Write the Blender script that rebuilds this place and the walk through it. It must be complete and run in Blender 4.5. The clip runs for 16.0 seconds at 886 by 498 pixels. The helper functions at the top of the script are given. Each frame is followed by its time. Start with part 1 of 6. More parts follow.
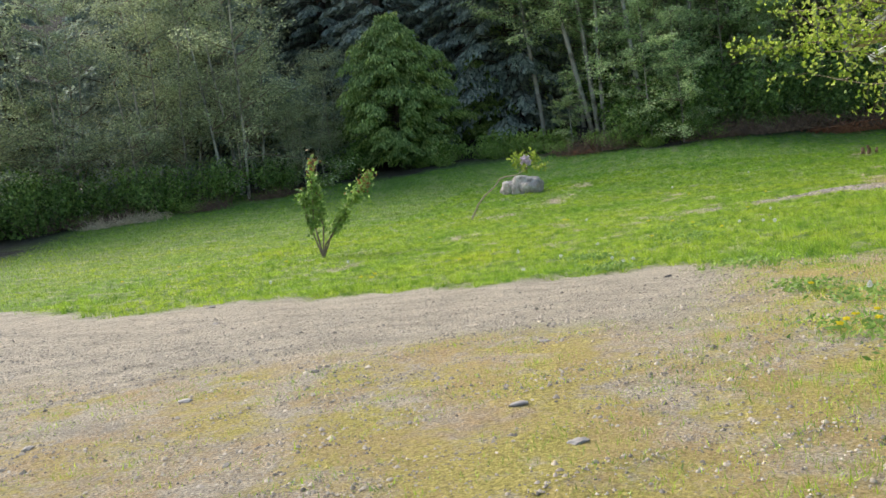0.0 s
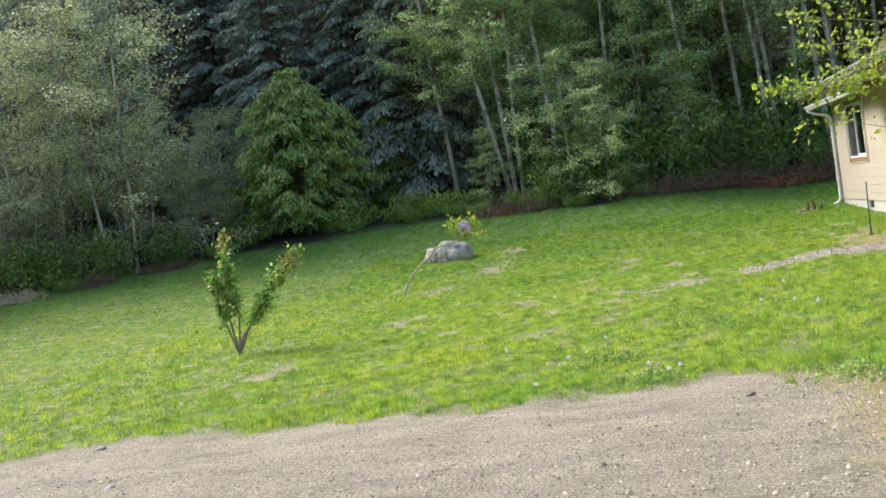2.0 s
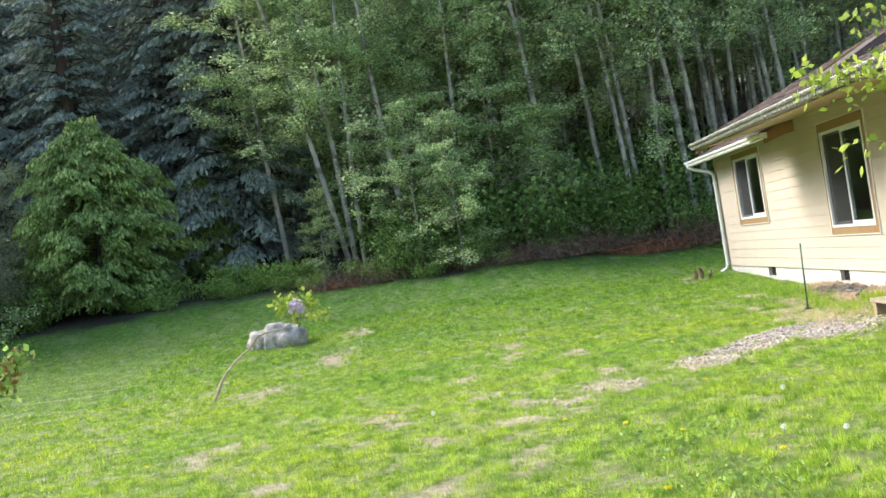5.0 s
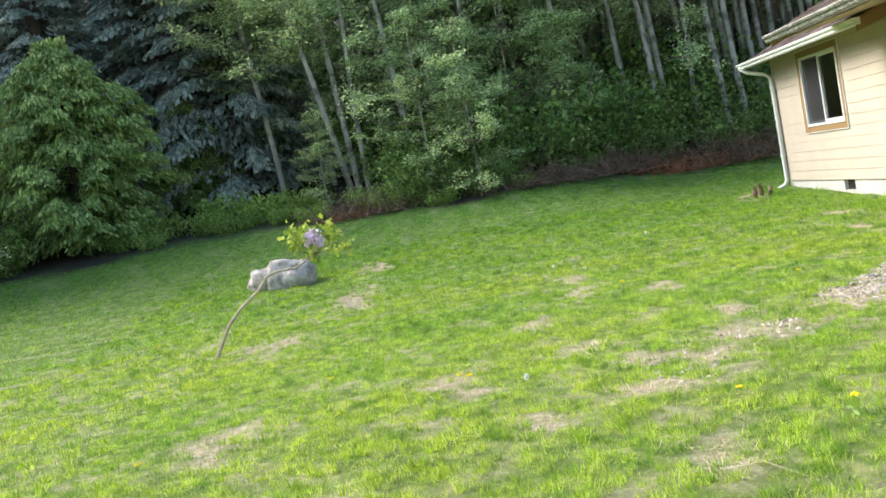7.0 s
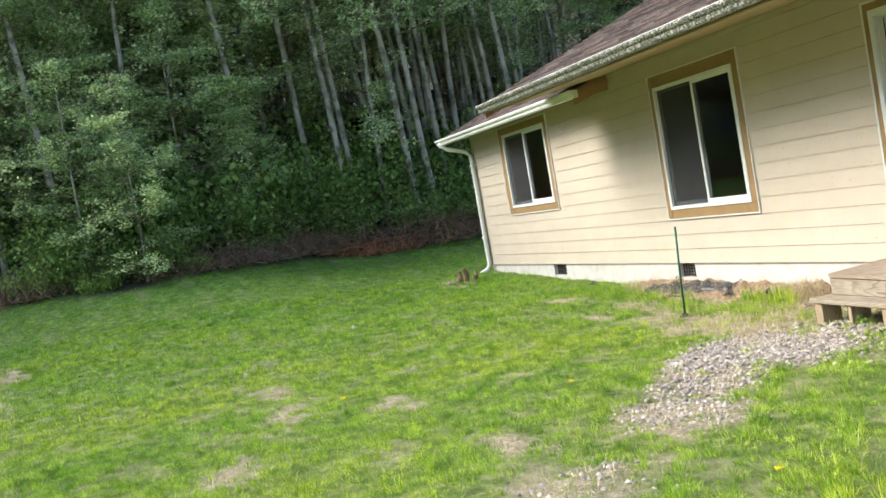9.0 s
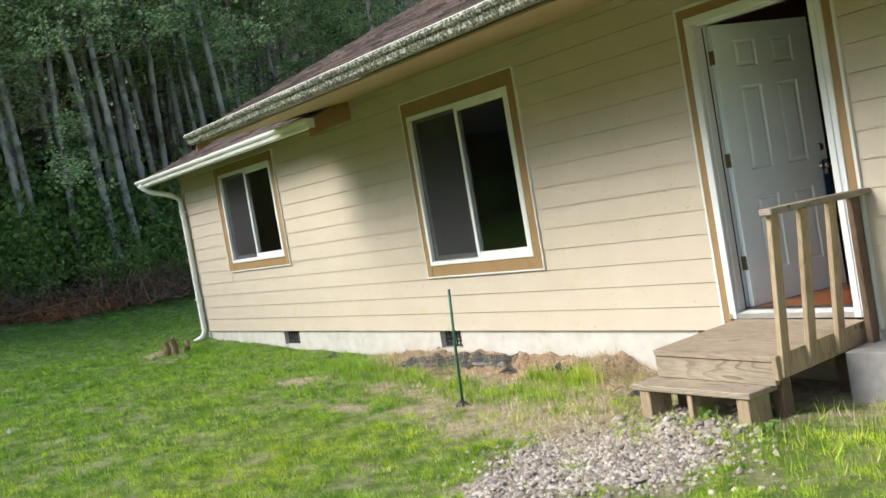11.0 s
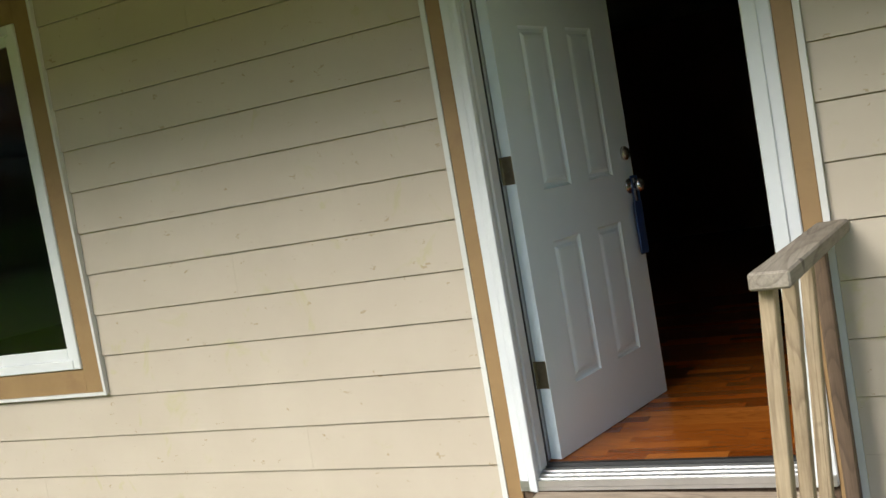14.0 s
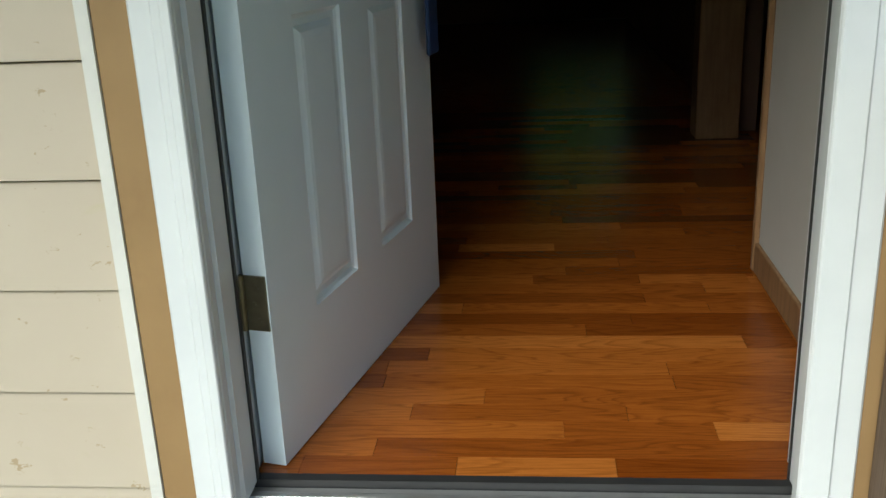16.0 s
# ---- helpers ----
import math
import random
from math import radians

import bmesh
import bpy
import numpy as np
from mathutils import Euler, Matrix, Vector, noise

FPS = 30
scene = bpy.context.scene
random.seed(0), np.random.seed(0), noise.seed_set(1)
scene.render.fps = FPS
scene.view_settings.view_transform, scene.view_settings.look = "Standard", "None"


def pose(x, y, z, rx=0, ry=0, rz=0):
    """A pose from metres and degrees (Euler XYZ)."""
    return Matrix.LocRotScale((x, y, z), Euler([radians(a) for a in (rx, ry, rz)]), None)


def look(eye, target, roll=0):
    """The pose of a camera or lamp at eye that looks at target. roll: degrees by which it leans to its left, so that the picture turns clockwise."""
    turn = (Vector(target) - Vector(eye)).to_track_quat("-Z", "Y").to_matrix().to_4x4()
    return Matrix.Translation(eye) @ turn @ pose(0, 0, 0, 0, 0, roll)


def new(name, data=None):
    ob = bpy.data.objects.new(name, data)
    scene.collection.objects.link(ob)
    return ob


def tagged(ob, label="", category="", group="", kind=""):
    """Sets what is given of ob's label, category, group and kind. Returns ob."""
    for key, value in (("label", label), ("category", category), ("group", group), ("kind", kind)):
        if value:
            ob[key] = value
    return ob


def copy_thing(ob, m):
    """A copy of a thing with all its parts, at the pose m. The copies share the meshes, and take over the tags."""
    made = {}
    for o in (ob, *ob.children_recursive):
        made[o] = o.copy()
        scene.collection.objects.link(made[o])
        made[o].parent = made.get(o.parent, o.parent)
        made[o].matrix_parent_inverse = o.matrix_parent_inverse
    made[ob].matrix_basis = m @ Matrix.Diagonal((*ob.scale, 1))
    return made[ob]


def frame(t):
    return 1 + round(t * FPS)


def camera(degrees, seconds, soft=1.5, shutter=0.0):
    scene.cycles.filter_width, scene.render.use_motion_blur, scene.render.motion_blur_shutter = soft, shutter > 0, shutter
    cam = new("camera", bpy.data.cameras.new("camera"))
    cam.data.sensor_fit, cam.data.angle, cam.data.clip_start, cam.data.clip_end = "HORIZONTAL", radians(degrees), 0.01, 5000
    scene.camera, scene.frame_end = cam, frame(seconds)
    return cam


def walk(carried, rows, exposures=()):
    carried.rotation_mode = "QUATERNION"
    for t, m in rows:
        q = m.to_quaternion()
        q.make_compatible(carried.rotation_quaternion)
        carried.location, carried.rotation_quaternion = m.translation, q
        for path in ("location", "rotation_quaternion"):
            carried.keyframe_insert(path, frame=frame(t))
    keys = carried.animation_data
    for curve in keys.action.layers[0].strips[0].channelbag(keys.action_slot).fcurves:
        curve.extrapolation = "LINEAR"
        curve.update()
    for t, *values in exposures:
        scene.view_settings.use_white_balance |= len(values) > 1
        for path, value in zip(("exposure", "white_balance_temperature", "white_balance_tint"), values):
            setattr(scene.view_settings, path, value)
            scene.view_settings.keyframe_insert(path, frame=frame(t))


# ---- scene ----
cam = camera(49.7, 16.0)
PATH = [
    (0, (18.157, -3.783, 0.737), (16.266, -4.41, 0.566), -7.0),
    (0.5, (17.601, -4.135, 0.8), (15.704, -4.752, 0.664), -5.7),
    (1, (17.018, -4.512, 0.824), (15.082, -5.005, 0.729), -5.9),
    (1.5, (16.429, -4.886, 0.919), (14.494, -5.385, 0.837), -10.0),
    (2, (15.845, -5.199, 0.993), (13.886, -5.596, 0.914), -8.3),
    (2.5, (15.21, -5.365, 1.0), (13.231, -5.651, 1.031), -9.7),
    (3, (14.623, -5.623, 0.994), (12.634, -5.815, 1.063), -8.4),
    (3.5, (14.055, -5.746, 0.998), (12.063, -5.926, 1.02), -8.3),
    (3.7, (13.742, -5.781, 1.03), (11.748, -5.911, 1.1), -9.1),
    (5.8, (10.785, -6.293, 1.016), (8.785, -6.299, 1.004), -8.6),
    (6, (10.64, -6.456, 1.053), (8.644, -6.581, 1.078), -10.5),
    (6.5, (9.736, -6.46, 0.923), (7.745, -6.626, 0.833), -9.4),
    (7, (9.15, -6.703, 0.963), (7.155, -6.733, 0.835), -10.4),
    (7.5, (8.468, -6.864, 0.981), (6.469, -6.849, 0.901), -12.6),
    (8, (7.861, -6.946, 1.012), (5.893, -6.653, 0.811), -13.9),
    (8.5, (7.29, -6.938, 1.031), (5.356, -6.434, 0.95), -12.0),
    (9, (6.599, -6.649, 1.015), (4.713, -5.989, 0.933), -9.8),
    (9.5, (6.102, -6.494, 1.052), (4.295, -5.638, 1.024), -8.5),
    (9.7, (5.858, -6.389, 1.049), (4.074, -5.485, 0.995), -10.6),
    (11.8, (3.235, -5.076, 1.045), (1.75, -3.738, 0.972), -10.6),
    (12, (2.969, -4.91, 1.098), (1.511, -3.544, 1.012), -12.5),
    (12.5, (2.511, -4.451, 1.063), (1.163, -2.978, 0.943), -11.0),
    (13, (2.031, -4.029, 1.073), (0.836, -2.426, 1.018), -10.3),
    (13.5, (1.617, -3.506, 1.051), (0.515, -1.839, 0.98), -8.4),
    (14, (1.244, -3.062, 1.059), (0.374, -1.267, 0.921), -9.8),
    (14.5, (0.945, -2.552, 1.037), (0.147, -0.729, 0.832), -10.6),
    (15, (0.732, -2.151, 1.038), (0.083, -0.287, 0.715), -8.1),
    (15.5, (0.561, -1.772, 0.96), (0.168, 0.143, 0.537), -4.4),
    (16, (0.478, -1.352, 0.914), (0.289, 0.53, 0.266), -2.4),
]
EXPOSURES = [(0, 0.92, 6600, 10), (1.5, 1.12, 6600, 11), (2.5, 1.3, 6550, 12), (3, 1.5, 6300, 13), (3.5, 1.52, 6300, 13), (6, 1.58, 6500, 12), (9.5, 1.22, 6450, 11), (12, 0.9, 6400, 10), (14.5, 0.66, 6400, 7), (16, 0.6, 6100, 1)]
walk(cam, [(t, look(eye, target, roll)) for t, eye, target, roll in PATH], EXPOSURES)

# ---- light and exposure ----
SUN_EL, SUN_AZ = radians(39), radians(205)
world = bpy.data.worlds.new("world")
scene.world = world
world.use_nodes = True
wn = world.node_tree.nodes
sky = wn.new("ShaderNodeTexSky")
sky.sky_type, sky.sun_disc = "NISHITA", False
sky.sun_elevation, sky.sun_rotation = SUN_EL, SUN_AZ
sky.air_density, sky.dust_density = 1.0, 2.0
wn["Background"].inputs["Strength"].default_value = 0.15
world.node_tree.links.new(sky.outputs["Color"], wn["Background"].inputs["Color"])
sun = new("sun", bpy.data.lights.new("sun", "SUN"))
sun.data.energy, sun.data.angle, sun.data.color = 2.95, radians(31), (1, 0.97, 0.91)
sun.matrix_basis = look((math.sin(SUN_AZ) * 50, math.cos(SUN_AZ) * 50, math.tan(SUN_EL) * 50), (0, 0, 0))

# ---- materials ----
def material(name, rough=0.7, metal=0.0):
    m = bpy.data.materials.new(name)
    m.use_nodes = True
    b = m.node_tree.nodes["Principled BSDF"]
    b.inputs["Roughness"].default_value, b.inputs["Metallic"].default_value = rough, metal
    return m, m.node_tree, b


def ramp(nt, fac, stops):
    r = nt.nodes.new("ShaderNodeValToRGB")
    e = r.color_ramp.elements
    while len(e) < len(stops):
        e.new(0.5)
    for el, (p, c) in zip(e, stops):
        el.position, el.color = p, (*c, 1) if len(c) == 3 else c
    nt.links.new(fac, r.inputs["Fac"])
    return r.outputs["Color"]


def noise_tex(nt, scale, detail=4, rough=0.55, stretch=None, coords="Object", distort=0.0):
    tc = nt.nodes.new("ShaderNodeTexCoord")
    n = nt.nodes.new("ShaderNodeTexNoise")
    n.inputs["Scale"].default_value, n.inputs["Detail"].default_value = scale, detail
    n.inputs["Roughness"].default_value, n.inputs["Distortion"].default_value = rough, distort
    out = tc.outputs["Object"]
    if coords == "World":
        out = nt.nodes.new("ShaderNodeNewGeometry").outputs["Position"]
    if stretch:
        mp = nt.nodes.new("ShaderNodeMapping")
        mp.inputs["Scale"].default_value = stretch
        nt.links.new(out, mp.inputs["Vector"])
        out = mp.outputs["Vector"]
    nt.links.new(out, n.inputs["Vector"])
    return n.outputs["Fac"]


def mix(nt, fac, a, b, mode="MIX"):
    n = nt.nodes.new("ShaderNodeMix")
    n.data_type, n.blend_type = "RGBA", mode
    for key, v in ((0, fac), (6, a), (7, b)):
        if isinstance(v, (int, float)):
            n.inputs[key].default_value = v
        elif isinstance(v, tuple):
            n.inputs[key].default_value = (*v, 1)
        else:
            nt.links.new(v, n.inputs[key])
    return n.outputs[2]


def bump(nt, b, height, strength=0.3, distance=0.01):
    n = nt.nodes.new("ShaderNodeBump")
    n.inputs["Strength"].default_value, n.inputs["Distance"].default_value = strength, distance
    nt.links.new(height, n.inputs["Height"])
    nt.links.new(n.outputs["Normal"], b.inputs["Normal"])


def surface(name, c1, c2, scale=6, rough=0.7, metal=0.0, stain=None, stain_scale=1.2, bumpy=0.2, stretch=None, coords="World",
            grain=None, island=0.0, spots=(0.55, 0.75)):
    """Colour c1..c2 by noise, broad stains of a third colour, fine relief; grain: a stretch for streaks."""
    m, nt, b = material(name, rough, metal)
    f = noise_tex(nt, scale, 6, 0.6, stretch, coords)
    col = ramp(nt, f, [(0.3, c1), (0.7, c2)])
    if stain:
        s = noise_tex(nt, stain_scale, 5, 0.65, None, coords)
        k = ramp(nt, s, [(spots[0], (0, 0, 0)), (spots[1], (1, 1, 1))])
        col = mix(nt, k, col, stain)
    if island:
        g = nt.nodes.new("ShaderNodeNewGeometry")
        o = nt.nodes.new("ShaderNodeObjectInfo")
        s = nt.nodes.new("ShaderNodeMath")
        s.operation = "FRACT"
        a = nt.nodes.new("ShaderNodeMath")
        nt.links.new(g.outputs["Random Per Island"], a.inputs[0])
        nt.links.new(o.outputs["Random"], a.inputs[1])
        nt.links.new(a.outputs[0], s.inputs[0])
        v = ramp(nt, s.outputs[0], [(0, (1 - island,) * 3), (1, (1 + island * 0.6,) * 3)])
        col = mix(nt, 1.0, col, v, "MULTIPLY")
    nt.links.new(col, b.inputs["Base Color"])
    if grain:
        f = noise_tex(nt, 1.0, 5, 0.6, grain, coords)
        col2 = mix(nt, 1.0, col, ramp(nt, f, [(0.3, (0.72, 0.7, 0.68)), (0.65, (1.08, 1.08, 1.08))]), "MULTIPLY")
        nt.links.new(col2, b.inputs["Base Color"])
    if bumpy:
        bump(nt, b, f, bumpy, 0.004)
    return m


def foliage(name, dark, mid, light, trans=0.35, rough=0.55):
    m, nt, b = material(name, rough)
    g = nt.nodes.new("ShaderNodeNewGeometry")
    col = ramp(nt, g.outputs["Random Per Island"], [(0.0, dark), (0.5, mid), (1.0, light)])
    f = noise_tex(nt, 0.9, 3, 0.6, None, "World")
    col = mix(nt, 1.0, col, ramp(nt, f, [(0.3, (0.7, 0.74, 0.7)), (0.7, (1.25, 1.2, 1.1))]), "MULTIPLY")
    nt.links.new(col, b.inputs["Base Color"])
    b.inputs["Specular IOR Level"].default_value = 0.3
    t = nt.nodes.new("ShaderNodeBsdfTranslucent")
    nt.links.new(col, t.inputs["Color"])
    mx = nt.nodes.new("ShaderNodeMixShader")
    mx.inputs[0].default_value = trans
    nt.links.new(b.outputs[0], mx.inputs[1])
    nt.links.new(t.outputs[0], mx.inputs[2])
    nt.links.new(mx.outputs[0], nt.nodes["Material Output"].inputs["Surface"])
    return m


def specks(mat):
    """Small brown spots of peeled paint and faint olive blotches on a painted surface."""
    nt = mat.node_tree
    b = nt.nodes["Principled BSDF"]
    src = b.inputs["Base Color"].links[0].from_socket
    k = ramp(nt, noise_tex(nt, 14, 6, 0.75, (1, 1, 1.6), "World"), [(0.63, (0, 0, 0)), (0.65, (0.8, 0.8, 0.8))])
    c = mix(nt, k, src, (0.34, 0.25, 0.14))
    k = ramp(nt, noise_tex(nt, 4.5, 4, 0.6, (1, 1, 0.8), "World", 1.5), [(0.62, (0, 0, 0)), (0.70, (0.35, 0.35, 0.35))])
    c = mix(nt, k, c, (0.42, 0.40, 0.16))
    nt.links.new(c, b.inputs["Base Color"])
    return mat


SIDING = surface("cream_paint", (0.475, 0.412, 0.325), (0.52, 0.458, 0.367), 2.5, 0.6, stain=(0.42, 0.35, 0.25), stain_scale=3.0, bumpy=0.12, spots=(0.66, 0.9))
specks(SIDING)
WALL_CORE = surface("tan_paint", (0.5, 0.4, 0.24), (0.56, 0.45, 0.27), 3, 0.7)
SOIL = surface("red_soil", (0.22, 0.14, 0.085), (0.44, 0.31, 0.195), 18, 0.95, bumpy=0.9, stain=(0.42, 0.33, 0.2), stain_scale=5, island=0.3)
# soffit tan taken darker than the siding, to deepen the eave shade
SOFFIT = surface("shaded_soffit_paint", (0.36, 0.265, 0.13), (0.42, 0.32, 0.17), 1.5, 0.6, bumpy=0.05)
TRIM = surface("ochre_trim_paint", (0.265, 0.165, 0.073), (0.32, 0.205, 0.093), 5, 0.55, stain=(0.24, 0.14, 0.065), stain_scale=4, bumpy=0.08)
BEAD = surface("cream_bead", (0.62, 0.62, 0.59), (0.70, 0.70, 0.67), 5, 0.5, bumpy=0.05)
VINYL = surface("white_vinyl", (0.66, 0.68, 0.68), (0.73, 0.75, 0.74), 4, 0.35, bumpy=0.03)
WHITE = surface("white_paint", (0.62, 0.65, 0.67), (0.70, 0.73, 0.745), 4, 0.4, stain=(0.6, 0.62, 0.6), stain_scale=7, bumpy=0.06, spots=(0.65, 0.9))
DOOR = surface("door_paint", (0.68, 0.79, 0.84), (0.73, 0.83, 0.88), 3, 0.35, bumpy=0.04)
CONCRETE = surface("foundation_concrete", (0.44, 0.425, 0.385), (0.56, 0.545, 0.50), 5, 0.9, stain=(0.34, 0.30, 0.24), stain_scale=3.5, bumpy=0.4, spots=(0.58, 0.8))
BLOCK = surface("grey_block", (0.22, 0.21, 0.2), (0.3, 0.29, 0.28), 14, 0.95, bumpy=0.6)
GUTTER = surface("gutter_white", (0.60, 0.62, 0.58), (0.74, 0.75, 0.72), 3, 0.45, bumpy=0.03)
GUTTER_DIRTY = surface("mossy_gutter", (0.36, 0.37, 0.31), (0.52, 0.53, 0.47), 5, 0.6, stain=(0.06, 0.062, 0.045), stain_scale=46, bumpy=0.2, spots=(0.40, 0.52))
SHINGLE = surface("red_brown_shingle", (0.09, 0.072, 0.066), (0.17, 0.135, 0.12), 25, 0.95, stain=(0.2, 0.1, 0.06), stain_scale=1.6, bumpy=0.8, island=0.6)


def boards(name, pale, mid, line, along, rings=34, k=2.2):
    """Weathered wood: curving growth rings with knots, fine fibres along the board, worn pale and stained zones."""
    m, nt, b = material(name, 0.82)
    st = {"x": (0.26 * k, 2.8 * k, 2.8 * k), "y": (2.8 * k, 0.26 * k, 2.8 * k), "z": (2.8 * k, 2.8 * k, 0.26 * k)}[along]
    fib = {"x": (5, 130, 130), "y": (130, 5, 130), "z": (130, 130, 5)}[along]
    f = noise_tex(nt, 1.0, 1.5, 0.4, st, "World", 0.5)
    a = nt.nodes.new("ShaderNodeMath")
    a.operation = "MULTIPLY"
    a.inputs[1].default_value = rings
    nt.links.new(f, a.inputs[0])
    w = nt.nodes.new("ShaderNodeMath")
    w.operation = "FRACT"
    nt.links.new(a.outputs[0], w.inputs[0])
    ring = ramp(nt, w.outputs[0], [(0.0, (0, 0, 0)), (0.6, (0.12, 0.12, 0.12)), (0.9, (1, 1, 1)), (1.0, (0, 0, 0))])
    zone = ramp(nt, noise_tex(nt, 2.4, 5, 0.6, None, "World"), [(0.35, (0.25, 0.25, 0.25)), (0.65, (0.8, 0.8, 0.8))])
    kf = nt.nodes.new("ShaderNodeMath")
    kf.operation = "MULTIPLY"
    nt.links.new(ring, kf.inputs[0])
    nt.links.new(zone, kf.inputs[1])
    broad = noise_tex(nt, 3.5, 6, 0.65, None, "World")
    base = ramp(nt, broad, [(0.3, mid), (0.62, pale)])
    col = mix(nt, kf.outputs[0], base, line)
    fibre = noise_tex(nt, 1.0, 4, 0.6, fib, "World")
    col = mix(nt, 1.0, col, ramp(nt, fibre, [(0.3, (0.76, 0.75, 0.73)), (0.65, (1.08, 1.08, 1.08))]), "MULTIPLY")
    knots = ramp(nt, noise_tex(nt, 7, 2, 0.5, (1, 2, 2) if along == "x" else (1, 1, 1), "World"), [(0.72, (0, 0, 0)), (0.76, (0.7, 0.7, 0.7))])
    col = mix(nt, knots, col, tuple(v * 0.5 for v in line))
    nt.links.new(col, b.inputs["Base Color"])
    bump(nt, b, kf.outputs[0], 0.35, -0.003)
    return m


DECK = boards("weathered_deck_wood", (0.35, 0.295, 0.22), (0.24, 0.20, 0.145), (0.08, 0.055, 0.035), "x", 20, 2.2)
TOPDECK = boards("worn_deck_boards", (0.35, 0.285, 0.215), (0.24, 0.185, 0.13), (0.18, 0.13, 0.09), "x", 20)
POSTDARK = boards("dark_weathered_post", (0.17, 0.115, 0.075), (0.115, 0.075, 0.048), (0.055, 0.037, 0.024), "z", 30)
POSTWOOD = boards("weathered_post_wood", (0.40, 0.315, 0.205), (0.29, 0.215, 0.13), (0.15, 0.10, 0.06), "z", 26)
m, nt, b = material("laminate_plank", 0.24)
oi = nt.nodes.new("ShaderNodeObjectInfo").outputs["Random"]
b.inputs["Specular IOR Level"].default_value = 0.4
tone = ramp(nt, oi, [(0.0, (0.15, 0.036, 0.004)), (0.35, (0.22, 0.060, 0.008)), (0.7, (0.29, 0.086, 0.012)), (1.0, (0.40, 0.14, 0.025))])
pos = nt.nodes.new("ShaderNodeNewGeometry").outputs["Position"]
shift = nt.nodes.new("ShaderNodeVectorMath")
shift.operation = "MULTIPLY_ADD"
nt.links.new(oi, shift.inputs[0])
shift.inputs[1].default_value = (37, 11, 5)
nt.links.new(pos, shift.inputs[2])
mp = nt.nodes.new("ShaderNodeMapping")
mp.inputs["Scale"].default_value = (1.6, 13, 1)
nt.links.new(shift.outputs[0], mp.inputs["Vector"])
gn = nt.nodes.new("ShaderNodeTexNoise")
gn.inputs["Scale"].default_value, gn.inputs["Detail"].default_value, gn.inputs["Distortion"].default_value = 1.0, 1.5, 0.4
nt.links.new(mp.outputs["Vector"], gn.inputs["Vector"])
gm = nt.nodes.new("ShaderNodeMath")
gm.operation = "MULTIPLY"
gm.inputs[1].default_value = 16
nt.links.new(gn.outputs["Fac"], gm.inputs[0])
gf = nt.nodes.new("ShaderNodeMath")
gf.operation = "FRACT"
nt.links.new(gm.outputs[0], gf.inputs[0])
rings = ramp(nt, gf.outputs[0], [(0.0, (1.1, 1.1, 1.1)), (0.6, (0.97, 0.95, 0.93)), (0.88, (0.5, 0.42, 0.36)), (1.0, (1.05, 1.05, 1.05))])
col = mix(nt, 0.5, tone, mix(nt, 1.0, tone, rings, "MULTIPLY"))
pore = noise_tex(nt, 1.0, 4, 0.7, (14, 260, 5), "World")
col = mix(nt, 1.0, col, ramp(nt, pore, [(0.35, (0.78, 0.73, 0.69)), (0.55, (1.06, 1.06, 1.06))]), "MULTIPLY")
nt.links.new(col, b.inputs["Base Color"])
bump(nt, b, pore, 0.04, 0.002)
LAMINATE = m
RAILWOOD = boards("weathered_rail_wood", (0.29, 0.255, 0.205), (0.19, 0.155, 0.12), (0.09, 0.065, 0.045), "y", 30)
INTERIOR = surface("interior_wall_paint", (0.50, 0.49, 0.45), (0.57, 0.56, 0.52), 2, 0.8)
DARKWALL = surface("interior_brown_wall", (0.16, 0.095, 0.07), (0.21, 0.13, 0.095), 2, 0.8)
OAK = surface("oak_trim", (0.24, 0.13, 0.06), (0.32, 0.19, 0.09), 6, 0.5, grain=(50, 50, 4))
ALU = surface("aluminium", (0.6, 0.6, 0.6), (0.72, 0.72, 0.72), 9, 0.35, 0.9, bumpy=0.05)
NICKEL = surface("nickel", (0.55, 0.54, 0.5), (0.65, 0.63, 0.6), 9, 0.25, 1.0, bumpy=0.0)
HINGE = surface("aged_brass_hinge", (0.13, 0.115, 0.075), (0.24, 0.21, 0.14), 20, 0.4, 0.8, bumpy=0.05)
BLACK = surface("black_rubber", (0.012, 0.012, 0.013), (0.02, 0.02, 0.02), 9, 0.6, bumpy=0.0)
BLUE = surface("blue_fabric", (0.012, 0.035, 0.11), (0.02, 0.05, 0.15), 30, 0.6, bumpy=0.2)
GREENMETAL = surface("green_stake_paint", (0.012, 0.09, 0.055), (0.02, 0.13, 0.08), 30, 0.4, bumpy=0.05)
PLASTIC = surface("black_plastic_sheet", (0.02, 0.021, 0.023), (0.04, 0.042, 0.045), 12, 0.5, bumpy=0.3)
ROCK = surface("grey_boulder", (0.16, 0.14, 0.12), (0.62, 0.57, 0.50), 7, 0.9, stain=(0.22, 0.14, 0.09), stain_scale=3, bumpy=0.8, coords="Object")
PEBBLE = surface("grey_pebble", (0.22, 0.19, 0.16), (0.44, 0.39, 0.33), 12, 0.85, bumpy=0.3, island=0.6)
LANE_PEBBLE = surface("lane_pebble", (0.24, 0.195, 0.14), (0.46, 0.39, 0.29), 12, 0.85, bumpy=0.3, island=0.7)
STUMP = surface("stump_wood", (0.10, 0.07, 0.045), (0.24, 0.165, 0.10), 14, 0.9, bumpy=0.6)
PALEBARK = surface("pale_bare_bark", (0.34, 0.27, 0.18), (0.5, 0.42, 0.3), 12, 0.9, bumpy=0.3)
TWIG = surface("twig_bark", (0.16, 0.12, 0.08), (0.27, 0.21, 0.15), 20, 0.9, bumpy=0.3)
